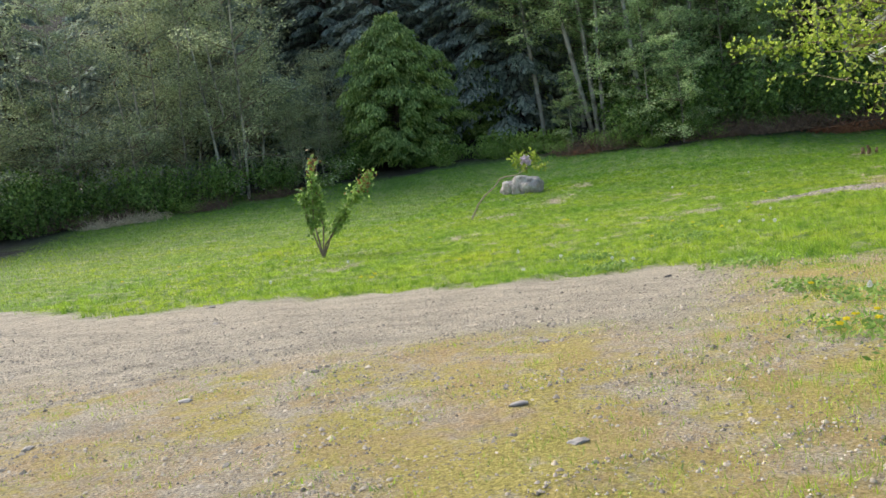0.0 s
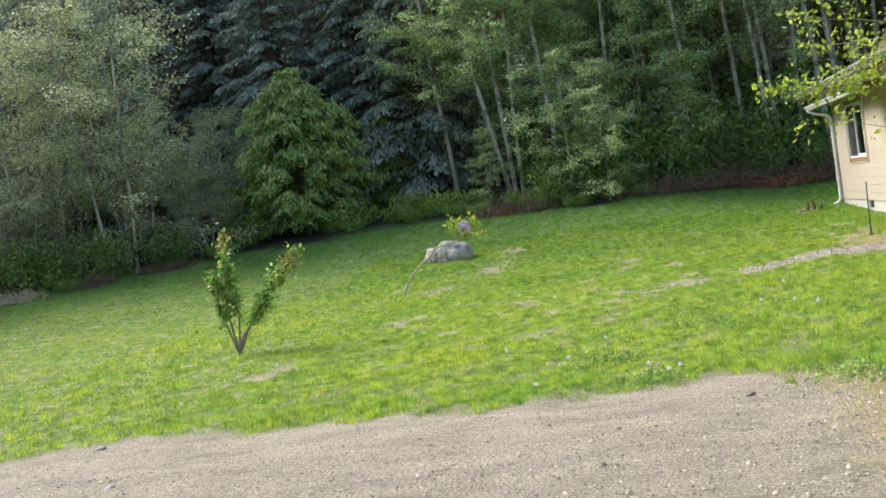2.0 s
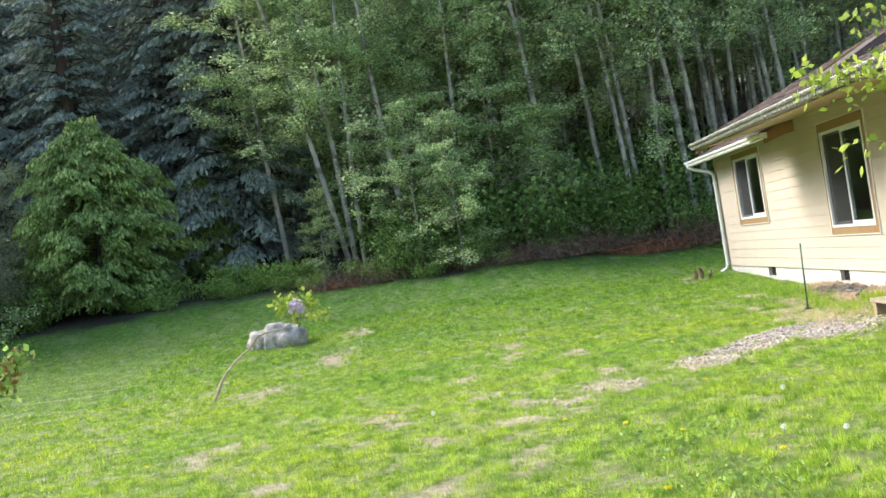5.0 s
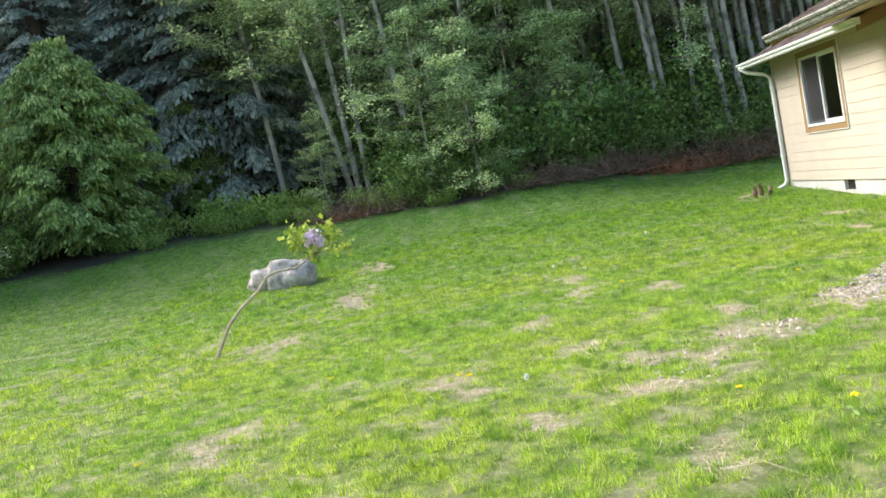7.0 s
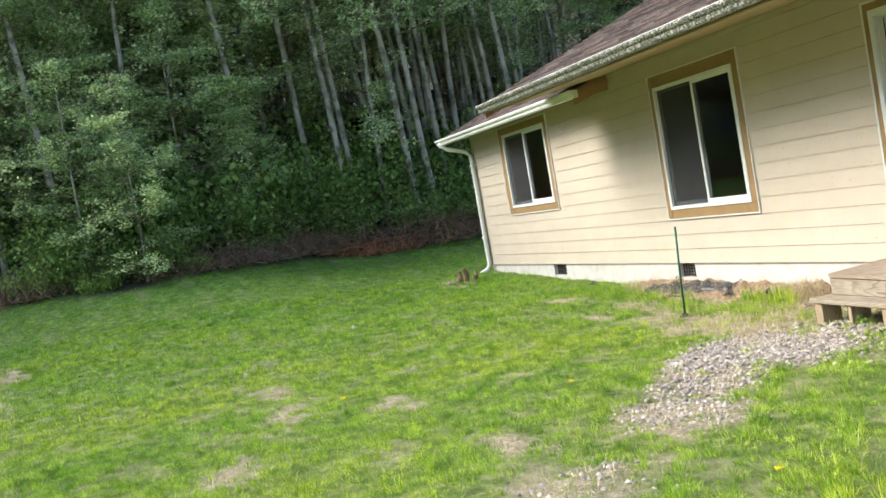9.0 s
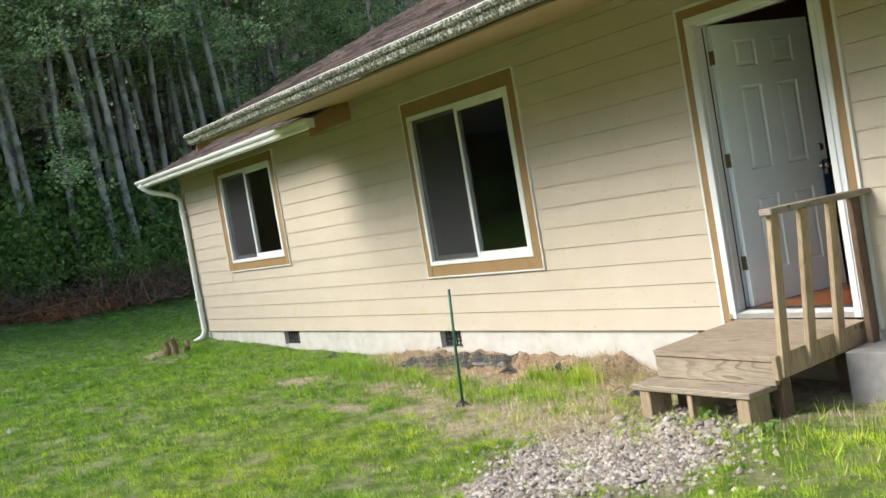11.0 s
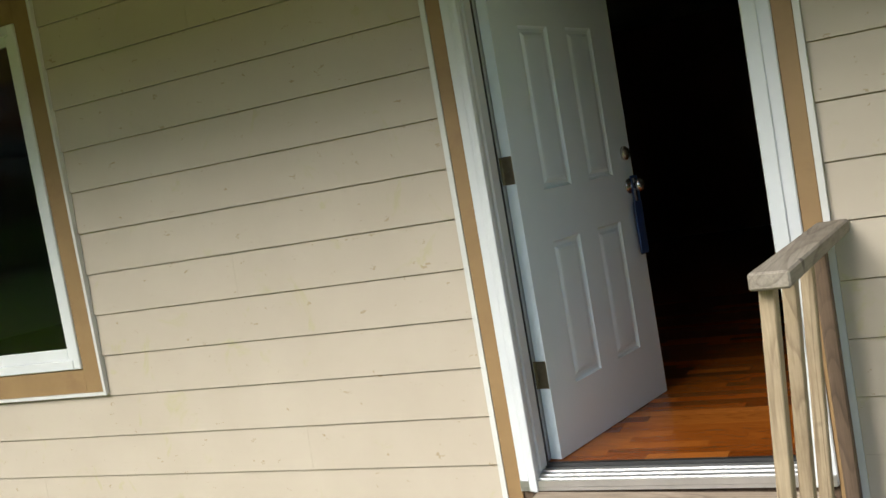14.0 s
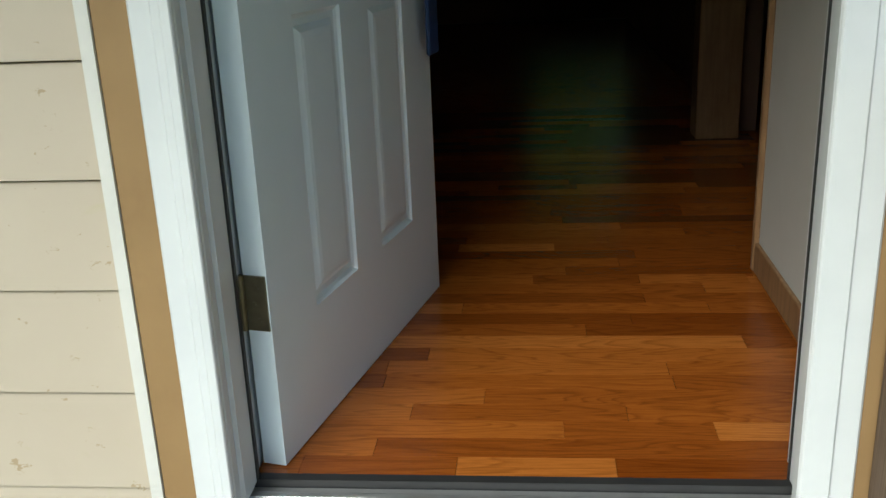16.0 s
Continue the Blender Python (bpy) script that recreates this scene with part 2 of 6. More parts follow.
DEADWOOD = surface("dead_brush", (0.07, 0.045, 0.028), (0.27, 0.18, 0.11), 6, 0.9, bumpy=0.2, island=0.4)
RUSTBRUSH = surface("rusty_dead_fronds", (0.20, 0.08, 0.035), (0.42, 0.19, 0.09), 6, 0.9, bumpy=0.2, island=0.4)
STRAW = surface("dry_straw", (0.46, 0.37, 0.22), (0.66, 0.56, 0.38), 6, 0.9, bumpy=0.2, island=0.35)
LILAC = surface("lilac_petals", (0.62, 0.46, 0.62), (0.86, 0.74, 0.85), 30, 0.7, bumpy=0.1, island=0.25)
YELLOW = surface("dandelion_yellow", (0.85, 0.68, 0.015), (0.9, 0.75, 0.03), 40, 0.7, bumpy=0.1)
FLUFF = surface("dandelion_seed_white", (0.7, 0.7, 0.68), (0.8, 0.8, 0.78), 40, 0.9, bumpy=0.1)
BARK = surface("alder_bark", (0.25, 0.235, 0.19), (0.50, 0.47, 0.38), 3, 0.9, stain=(0.13, 0.125, 0.09), stain_scale=2.2, bumpy=0.5, stretch=(1, 1, 0.6), spots=(0.48, 0.6))
FIRBARK = surface("fir_bark", (0.06, 0.045, 0.035), (0.1, 0.08, 0.065), 5, 0.95, bumpy=0.6)
LEAF_ALDER = foliage("alder_leaf", (0.22, 0.34, 0.16), (0.46, 0.60, 0.30), (0.76, 0.86, 0.50), 0.55)
LEAF_WILLOW = foliage("willow_leaf", (0.24, 0.30, 0.17), (0.44, 0.51, 0.30), (0.72, 0.78, 0.53), 0.45)
LEAF_FIR = foliage("fir_needles", (0.17, 0.225, 0.20), (0.33, 0.40, 0.355), (0.52, 0.60, 0.53), 0.45)
LEAF_CEDAR = foliage("cedar_sprays", (0.14, 0.23, 0.07), (0.27, 0.40, 0.13), (0.50, 0.62, 0.24), 0.4)
# bramble green set low, with canopy shade included in the colour
LEAF_BUSH = foliage("bramble_leaf", (0.07, 0.13, 0.035), (0.16, 0.28, 0.07), (0.34, 0.50, 0.15), 0.4)
LEAF_NEAR = foliage("yellow_green_leaf", (0.2, 0.3, 0.04), (0.32, 0.42, 0.06), (0.48, 0.56, 0.13), 0.5)
LEAF_SHRUB = foliage("shrub_leaf", (0.13, 0.24, 0.05), (0.24, 0.38, 0.09), (0.38, 0.52, 0.16), 0.45)
LEAF_RED = foliage("bronze_new_leaf", (0.2, 0.09, 0.04), (0.28, 0.15, 0.06), (0.34, 0.24, 0.1), 0.4)

m, nt, b = material("window_glass", 0.03)
b.inputs["Transmission Weight"].default_value = 1.0
b.inputs["Base Color"].default_value = (0.75, 0.78, 0.77, 1)
b.inputs["IOR"].default_value = 1.5
GLASS = m
m, nt, b = material("insect_screen", 0.6)
b.inputs["Base Color"].default_value = (0.045, 0.045, 0.05, 1)
b.inputs["Alpha"].default_value = 0.5
SCREEN = m


def green_to_wood(nt):
    """Colour factor: darker green where the lawn runs up to the wood, unchanged from x = 0 on."""
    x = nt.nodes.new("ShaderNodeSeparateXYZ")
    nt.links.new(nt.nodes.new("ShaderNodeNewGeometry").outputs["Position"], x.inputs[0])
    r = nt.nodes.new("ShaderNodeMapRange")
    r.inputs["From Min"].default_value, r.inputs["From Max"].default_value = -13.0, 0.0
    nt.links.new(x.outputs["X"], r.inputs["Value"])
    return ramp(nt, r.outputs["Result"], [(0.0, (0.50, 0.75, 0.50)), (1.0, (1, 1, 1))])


def grass_material(name):
    """Blade green that goes from fresh to yellowish over the lawn, straw-coloured here and there."""
    m, nt, b = material(name, 0.6)
    g = nt.nodes.new("ShaderNodeNewGeometry")
    col = ramp(nt, g.outputs["Random Per Island"], [(0.0, (0.25, 0.35, 0.03)), (0.45, (0.41, 0.57, 0.055)), (0.88, (0.54, 0.70, 0.11)), (0.95, (0.54, 0.52, 0.25)), (1.0, (0.62, 0.58, 0.36))])
    f = noise_tex(nt, 0.35, 4, 0.6, None, "World")
    col = mix(nt, 1.0, col, ramp(nt, f, [(0.3, (0.72, 0.88, 0.85)), (0.5, (1, 1, 1)), (0.7, (1.3, 1.12, 0.8))]), "MULTIPLY")
    f = noise_tex(nt, 2.2, 3, 0.6, None, "World")
    col = mix(nt, 1.0, col, ramp(nt, f, [(0.3, (0.78, 0.84, 0.8)), (0.7, (1.18, 1.12, 1.05))]), "MULTIPLY")
    # clump-sized mottling; its dark end paints the shadow between clumps
    f = noise_tex(nt, 6.5, 5, 0.65, None, "World")
    col = mix(nt, 1.0, col, ramp(nt, f, [(0.40, (0.42, 0.58, 0.46)), (0.56, (1.14, 1.12, 1.08))]), "MULTIPLY")
    col = mix(nt, 1.0, col, green_to_wood(nt), "MULTIPLY")
    nt.links.new(col, b.inputs["Base Color"])
    b.inputs["Specular IOR Level"].default_value = 0.25
    t = nt.nodes.new("ShaderNodeBsdfTranslucent")
    nt.links.new(col, t.inputs["Color"])
    mx = nt.nodes.new("ShaderNodeMixShader")
    mx.inputs[0].default_value = 0.42
    nt.links.new(b.outputs[0], mx.inputs[1])
    nt.links.new(t.outputs[0], mx.inputs[2])
    nt.links.new(mx.outputs[0], nt.nodes["Material Output"].inputs["Surface"])
    return m


GRASS = grass_material("lawn_blade")


def ground_material():
    """One sheet: lawn soil, pale gravel lane, mossy gravel, forest floor; the zones come from the vertex attributes."""
    m, nt, b = material("ground_cover", 0.95)
    def attr(name):
        a = nt.nodes.new("ShaderNodeAttribute")
        a.attribute_name = name
        return a.outputs["Fac"]
    soil = ramp(nt, noise_tex(nt, 6, 8, 0.65, None, "World"), [(0.3, (0.07, 0.12, 0.016)), (0.5, (0.17, 0.26, 0.035)), (0.68, (0.42, 0.42, 0.17))])
    soil = mix(nt, 1.0, soil, green_to_wood(nt), "MULTIPLY")
    bare = ramp(nt, noise_tex(nt, 14, 8, 0.7, None, "World"), [(0.3, (0.30, 0.235, 0.15)), (0.5, (0.54, 0.445, 0.305)), (0.66, (0.76, 0.67, 0.51))])
    fine = noise_tex(nt, 60, 10, 0.8, None, "World")
    bare = mix(nt, 1.0, bare, ramp(nt, fine, [(0.36, (0.45, 0.42, 0.38)), (0.47, (0.95, 0.95, 0.95)), (0.62, (1.25, 1.22, 1.18))]), "MULTIPLY")
    lane = ramp(nt, fine, [(0.36, (0.10, 0.082, 0.065)), (0.45, (0.34, 0.295, 0.24)), (0.54, (0.57, 0.50, 0.385)), (0.62, (0.80, 0.725, 0.59))])
    lane = mix(nt, 1.0, lane, ramp(nt, noise_tex(nt, 2.2, 8, 0.75, (1.6, 0.5, 1), "World"), [(0.36, (0.84, 0.80, 0.74)), (0.5, (1.12, 1.09, 1.0)), (0.64, (1.30, 1.26, 1.16))]), "MULTIPLY")
    moss = ramp(nt, noise_tex(nt, 38, 10, 0.8, None, "World"), [(0.36, (0.12, 0.10, 0.02)), (0.47, (0.43, 0.355, 0.06)), (0.6, (0.80, 0.67, 0.18))])
    rust = ramp(nt, fine, [(0.36, (0.15, 0.085, 0.03)), (0.47, (0.46, 0.30, 0.12)), (0.6, (0.80, 0.58, 0.29))])
    # humus taken near black, so the colour holds the shade under the trees
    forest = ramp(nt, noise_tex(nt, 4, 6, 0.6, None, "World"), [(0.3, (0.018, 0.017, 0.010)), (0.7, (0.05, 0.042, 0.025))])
    sep = nt.nodes.new("ShaderNodeSeparateXYZ")
    nt.links.new(nt.nodes.new("ShaderNodeNewGeometry").outputs["Position"], sep.inputs[0])
    wet = nt.nodes.new("ShaderNodeMapRange")
    for key, v in (("From Min", -9.5), ("From Max", -5.0), ("To Min", -0.09), ("To Max", 0.035)):
        wet.inputs[key].default_value = v
    nt.links.new(sep.outputs["Y"], wet.inputs["Value"])
    more = nt.nodes.new("ShaderNodeMath")
    nt.links.new(noise_tex(nt, 1.5, 12, 0.74, None, "World"), more.inputs[0])
    nt.links.new(wet.outputs["Result"], more.inputs[1])
    k1 = ramp(nt, more.outputs[0], [(0.46, (0, 0, 0)), (0.56, (0.97, 0.97, 0.97))])
    k2 = ramp(nt, noise_tex(nt, 1.5, 12, 0.85, (1, 1.3, 1), "World"), [(0.445, (0, 0, 0)), (0.60, (0.85, 0.85, 0.85))])
    mossy = mix(nt, k1, lane, moss)
    mossy = mix(nt, k2, mossy, rust)
    col = mix(nt, attr("bare"), soil, bare)
    col = mix(nt, attr("mossy"), col, mossy)
    col = mix(nt, attr("lane"), col, lane)
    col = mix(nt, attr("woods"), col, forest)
    nt.links.new(col, b.inputs["Base Color"])
    bump(nt, b, fine, 1.0, 0.05)
    return m


GROUND = ground_material()

# ---- mesh helpers ----
def smooth(a, b, x):
    t = np.clip((np.asarray(x, float) - a) / (b - a), 0, 1)
    return t * t * (3 - 2 * t)


def height(x, y):
    """The ground: flat by the lane, rising gently to the woods; the steep rise behind them is added to close off the
    sky.
    """
    x, y = np.asarray(x, float), np.asarray(y, float)
    r = np.where(x > -18, 0.0048 * np.minimum(0, x) ** 2, 1.555 + 0.173 * (-18 - x))
    s = smooth(-5, 0, y)
    r = r * (1 - 0.5 * s * np.clip((x + 22) / 8, 0, 1))
    r = r + 0.42 * np.maximum(0, -28 - x) + 0.35 * np.maximum(0, -36 - y) + 0.2 * np.maximum(0, y - 18)
    return -0.5 + np.minimum(r, 34)


def lumps(x, y, s):
    return (np.sin(x * s * 1.7 + 1.3 * np.sin(y * s * 1.1 + 2)) + np.sin(y * s * 2.1 + 1.7 * np.sin(x * s * 0.9)) + np.sin((x + y) * s * 3.3)) / 3


def mesh_from(name, verts, faces, mats, smooth_shade=False, index=None):
    me = bpy.data.meshes.new(name)
    me.from_pydata([tuple(v) for v in verts], [], faces)
    for m in mats if isinstance(mats, (list, tuple)) else [mats]:
        me.materials.append(m)
    if smooth_shade:
        me.shade_smooth()
    me.update()
    return me


def quads_mesh(name, V, mat, k=4):
    """A mesh of loose polygons with k corners each, from an array (n, k, 3)."""
    n = len(V)
    me = bpy.data.meshes.new(name)
    me.vertices.add(n * k)
    me.vertices.foreach_set("co", np.ascontiguousarray(V, dtype=np.float32).ravel())
    me.loops.add(n * k)
    me.loops.foreach_set("vertex_index", np.arange(n * k, dtype=np.int32))
    me.polygons.add(n)
    me.polygons.foreach_set("loop_start", np.arange(0, n * k, k, dtype=np.int32))
    me.polygons.foreach_set("loop_total", np.full(n, k, dtype=np.int32))
    me.materials.append(mat)
    me.update(calc_edges=True)
    return me


def part(name, me, parent=None, label="", m=None):
    """Links a mesh as one object under a thing or a part."""
    if isinstance(me, bmesh.types.BMesh):
        raise TypeError
    ob = new(name, me)
    if parent:
        ob.parent = parent
    if m is not None:
        ob.matrix_basis = m
    return tagged(ob, label)


def thing(name, label, category, m=None, group="", me=None, kind=""):
    ob = new(name, me)
    if m is not None:
        ob.matrix_basis = m
    return tagged(ob, label, category, group, kind)


class Solid:
    """Gathers boxes, tubes and extrusions into one mesh."""

    def __init__(self):
        self.v, self.f = [], []

    def box(self, x0, x1, y0, y1, z0, z1, bev=0.0):
        if bev:
            bm = bmesh.new()
            bmesh.ops.create_cube(bm, size=1)
            for v in bm.verts:
                v.co = ((x0 + x1) / 2 + v.co.x * (x1 - x0), (y0 + y1) / 2 + v.co.y * (y1 - y0), (z0 + z1) / 2 + v.co.z * (z1 - z0))
            bmesh.ops.bevel(bm, geom=bm.edges[:], offset=bev, segments=1, affect="EDGES")
            bm.verts.index_update()
            o = len(self.v)
            self.v += [tuple(v.co) for v in bm.verts]
            self.f += [[o + v.index for v in f.verts] for f in bm.faces]
            bm.free()
            return self
        o = len(self.v)
        self.v += [(x, y, z) for z in (z0, z1) for y in (y0, y1) for x in (x0, x1)]
        self.f += [[o + i for i in q] for q in ((0, 2, 3, 1), (4, 5, 7, 6), (0, 1, 5, 4), (2, 6, 7, 3), (0, 4, 6, 2), (1, 3, 7, 5))]
        return self

    def tube(self, pts, radii, n=6, cap=True):
        pts = [Vector(p) for p in pts]
        if isinstance(radii, (int, float)):
            radii = [radii] * len(pts)
        o = len(self.v)
        side = None
        for i, p in enumerate(pts):
            d = (pts[min(i + 1, len(pts) - 1)] - pts[max(i - 1, 0)]).normalized()
            if side is None:
                side = d.cross(Vector((0.3, 0.9, 0.1)) if abs(d.y) < 0.9 else Vector((1, 0, 0))).normalized()
            side = (side - d * side.dot(d)).normalized()
            up = d.cross(side)
            for k in range(n):
                a = 2 * math.pi * k / n
                self.v.append(tuple(p + (side * math.cos(a) + up * math.sin(a)) * radii[i]))
        for i in range(len(pts) - 1):
            for k in range(n):
                a, b2 = o + i * n + k, o + i * n + (k + 1) % n
                self.f.append([a, b2, b2 + n, a + n])
        if cap:
            self.f.append([o + k for k in range(n)][::-1])
            self.f.append([o + (len(pts) - 1) * n + k for k in range(n)])
        return self

    def prism(self, profile, a0, a1, axis="x"):
        """A closed profile (p, q) drawn out from a0 to a1 along the axis."""
        o, n = len(self.v), len(profile)
        for a in (a0, a1):
            for p, q in profile:
                self.v.append((a, p, q) if axis == "x" else ((p, a, q) if axis == "y" else (p, q, a)))
        for k in range(n):
            self.f.append([o + k, o + (k + 1) % n, o + n + (k + 1) % n, o + n + k])
        self.f.append([o + k for k in range(n)][::-1])
        self.f.append([o + n + k for k in range(n)])
        return self

    def mesh(self, name, mat, smooth_shade=False):
        bm = bmesh.new()
        vs = [bm.verts.new(v) for v in self.v]
        for f in self.f:
            try:
                bm.faces.new([vs[i] for i in f])
            except ValueError:
                pass
        bmesh.ops.recalc_face_normals(bm, faces=bm.faces[:])
        me = bpy.data.meshes.new(name)
        bm.to_mesh(me)
        bm.free()
        me.materials.append(mat)
        if smooth_shade:
            me.shade_smooth()
        return me


def box_part(name, x0, x1, y0, y1, z0, z1, mat, parent, label="", bev=0.003, m=None):
    return part(name, Solid().box(x0, x1, y0, y1, z0, z1, bev).mesh(name, mat), parent, label, m)


# ---- ground ----
def zone_lane(x, y):
    edge = 8.75 + 0.25 * lumps(x, y, 0.8) + 0.14 * lumps(x, y, 3.1) + 0.09 * lumps(y, x, 7.3) + 0.5 * smooth(-9.5, -12, y) - 1.6 * smooth(-10.5, -14, y)
    near = 11.8 + 0.45 * lumps(x, y, 1.1) + 0.9 * smooth(-6, -9, y)
    a = smooth(edge - 0.12, edge + 0.2, x)
    b = 1 - smooth(near - 0.5, near + 0.5, x)
    right = 1 - smooth(-4.6, -3.4, y + 0.3 * lumps(x, y, 1.3))
    return a * b * np.maximum(right, 0.0), a, right


PATCHES = [(-3.4, -1.0, 0.35, 0.16), (-2.5, -1.15, 0.3, 0.14), (-0.7, -0.95, 0.4, 0.2), (-2.9, -1.6, 0.3, 0.15), (-4.6, -1.2, 0.4, 0.18), (-1.9, -1.5, 0.4, 0.2), (-1.05, -1.6, 0.6, 0.35), (-0.5, -1.45, 0.7, 0.4), (-1.6, -1.3, 0.5, 0.25), (-9.0, -1.1, 0.5, 0.3),
           (2.15, -4.6, 0.28, 0.55), (2.6, -5.2, 0.3, 0.3), (3.28, -5.6, 0.22, 0.28), (2.0, -7.0, 0.28, 0.26), (2.5, -6.75, 0.16, 0.2), (3.6, -6.4, 0.3, 0.16), (2.75, -8.55, 0.5, 0.26), (-7.5, -8.2, 0.7, 0.3), (-1.7, -8.9, 0.6, 0.5),
           (0.1, -6.1, 0.3, 0.22), (1.7, -5.83, 0.3, 0.2), (2.4, -5.6, 0.2, 0.16), (-0.9, -4.65, 0.3, 0.18), (1.05, -4.5, 0.3, 0.2), (1.6, -3.55, 0.4, 0.35), (-1.6, -5.45, 0.5, 0.15), (4.7, -5.65, 0.35, 0.18), (5.4, -6.4, 0.35, 0.22), (6.1, -9.3, 0.6, 0.2),
           (-4.5, -8.3, 1.1, 0.3), (4.6, -7.6, 0.3, 0.2), (2.3, -0.5, 1.4, 0.5), (0.1, -1.6, 0.6, 0.6), (-2.6, -5.4, 0.35, 0.2)]
STONY = [(0.35, -1.8, 0.68, 0.55), (0.25, -2.5, 0.42, 0.4), (0.8, -2.85, 0.42, 0.4), (1.3, -3.4, 0.4, 0.35)]


def zone_bare(x, y):
    r = np.zeros(np.shape(x))
    wob = 0.5 * lumps(x, y, 4.1) + 0.4 * lumps(y, x, 9.3)
    for px, py, sx, sy in PATCHES:
        r = np.maximum(r, 1 - smooth(0.5, 1.2, np.hypot((x - px) / sx, (y - py) / sy) + 1.5 * wob))
    for px, py, sx, sy in STONY:
        r = np.maximum(r, 1.2 * (1 - smooth(0.85, 1.15, np.hypot((x - px) / sx, (y - py) / sy) + 0.6 * wob)))
    strip = smooth(-0.75, -0.45, y + 0.25 * lumps(x, y, 2.6)) * smooth(-5.2, -4.0, x) * (1 - smooth(1.2, 2.0, x)) * (1 - smooth(0.3, 0.6, y))
    thin = smooth(0.25, 0.75, lumps(x, y, 2.9) + 0.6 * lumps(y, x, 7.7) + 0.35 * lumps(x, y, 17.0)) * (0.25 + 0.5 * smooth(-9, -2, x)) * (1 - smooth(-3.2, -1.5, y) * smooth(2, 4, x))
    return np.maximum(np.maximum(np.clip(r * (0.92 + 0.35 * lumps(x, y, 11)), 0, 1), 0.7 * thin), strip)


def zones(x, y):
    lane, a, right = zone_lane(x, y)
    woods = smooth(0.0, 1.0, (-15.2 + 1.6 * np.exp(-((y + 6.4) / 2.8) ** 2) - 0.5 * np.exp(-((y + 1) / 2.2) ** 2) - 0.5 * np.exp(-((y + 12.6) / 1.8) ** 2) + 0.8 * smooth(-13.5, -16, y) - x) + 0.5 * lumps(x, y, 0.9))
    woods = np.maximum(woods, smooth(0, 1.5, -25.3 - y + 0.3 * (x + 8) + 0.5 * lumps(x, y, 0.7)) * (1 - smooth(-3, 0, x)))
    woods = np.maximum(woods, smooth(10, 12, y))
    mossy = a * smooth(-0.2, 0.6, np.maximum(x - 11.2, (y + 4.6)))
    return lane, mossy, zone_bare(x, y), woods


def axis_steps(marks):
    out = []
    for (a, b, s) in marks:
        out += list(np.arange(a, b, s))
    return np.array(out + [marks[-1][1]])


gx = axis_steps([(-400, -60, 40), (-60, -20, 2), (-20, -10, 0.8), (-10, 19, 0.16), (19, 30, 2), (30, 400, 60)])
gy = axis_steps([(-400, -60, 40), (-60, -20, 2), (-20, -12, 0.5), (-12, 0.0, 0.14), (0.0, 12, 1.5), (12, 60, 4), (60, 400, 60)])
X, Y = np.meshgrid(gx, gy)
Z = height(X, Y) + 0.018 * lumps(X, Y, 2.3) * (np.abs(Y + 6) < 8) + 0.012 * lumps(X, Y, 5.3) * (np.abs(Y + 6) < 8)
nx, ny = len(gx), len(gy)
idx = np.arange(nx * ny).reshape(ny, nx)
F = np.stack([idx[:-1, :-1], idx[:-1, 1:], idx[1:, 1:], idx[1:, :-1]], -1).reshape(-1, 4)
me = bpy.data.meshes.new("ground")
me.vertices.add(nx * ny)
me.vertices.foreach_set("co", np.stack([X, Y, Z], -1).astype(np.float32).ravel())
me.loops.add(F.size)
me.loops.foreach_set("vertex_index", F.astype(np.int32).ravel())
me.polygons.add(len(F))
me.polygons.foreach_set("loop_start", np.arange(0, F.size, 4, dtype=np.int32))
me.polygons.foreach_set("loop_total", np.full(len(F), 4, dtype=np.int32))
me.materials.append(GROUND)
me.update(calc_edges=True)
me.shade_smooth()
for key, val in zip(("lane", "mossy", "bare", "woods"), zones(X, Y)):
    me.attributes.new(key, "FLOAT", "POINT").data.foreach_set("value", np.clip(val, 0, 1).astype(np.float32).ravel())
tagged(new("ground", me), "grassy yard ground with pale gravel lane and woodland floor darkened for tree shade", "ground", kind="structure")


def ground_z(x, y):
    near = abs(y + 6) < 8
    return float(height(x, y) + (0.018 * lumps(x, y, 2.3) + 0.012 * lumps(x, y, 5.3)) * near)

# ---- house ----
WX0, WX1, WY1 = -9.85, 6.0, 0.15
TOP = 2.46
W1 = (-8.54, -6.68, 0.72, 2.19)
W2 = (-3.71, -1.965, 0.41, 2.18)
DX0, DX1, DTOP = 0.0, 0.915, 2.04


def wall_with_holes(x0, x1, z0, z1, holes, y0, y1):
    s = Solid()
    xs = [x0]
    for a, b, c, d in holes:
        s.box(xs[-1], a, y0, y1, z0, z1)
        if c > z0:
            s.box(a, b, y0, y1, z0, c)
        if d < z1:
            s.box(a, b, y0, y1, d, z1)
        xs.append(b)
    s.box(xs[-1], x1, y0, y1, z0, z1)
    return s


H1 = (W1[0] + 0.15, W1[1] - 0.10, W1[2] + 0.105, W1[3] - 0.115)
H2 = (W2[0] + 0.075, W2[1] - 0.10, W2[2] + 0.11, W2[3] - 0.14)
HD = (-0.03, DX1 + 0.03, -0.06, DTOP + 0.03)
wall = part("wall_front", wall_with_holes(WX0, WX1, -0.13, TOP, [H1, H2, HD], 0.012, WY1).mesh("wall_front", WALL_CORE))
tagged(wall, "cream lap siding on the front wall of the house", "wall", kind="structure")
side = part("wall_side", Solid().box(WX0, WX0 + 0.15, WY1, 8.0, -0.13, TOP).box(WX1 - 0.15, WX1, WY1, 8.0, -0.13, TOP).mesh("wall_side", SIDING))
tagged(side, "cream painted side walls of the house", "wall", kind="structure")
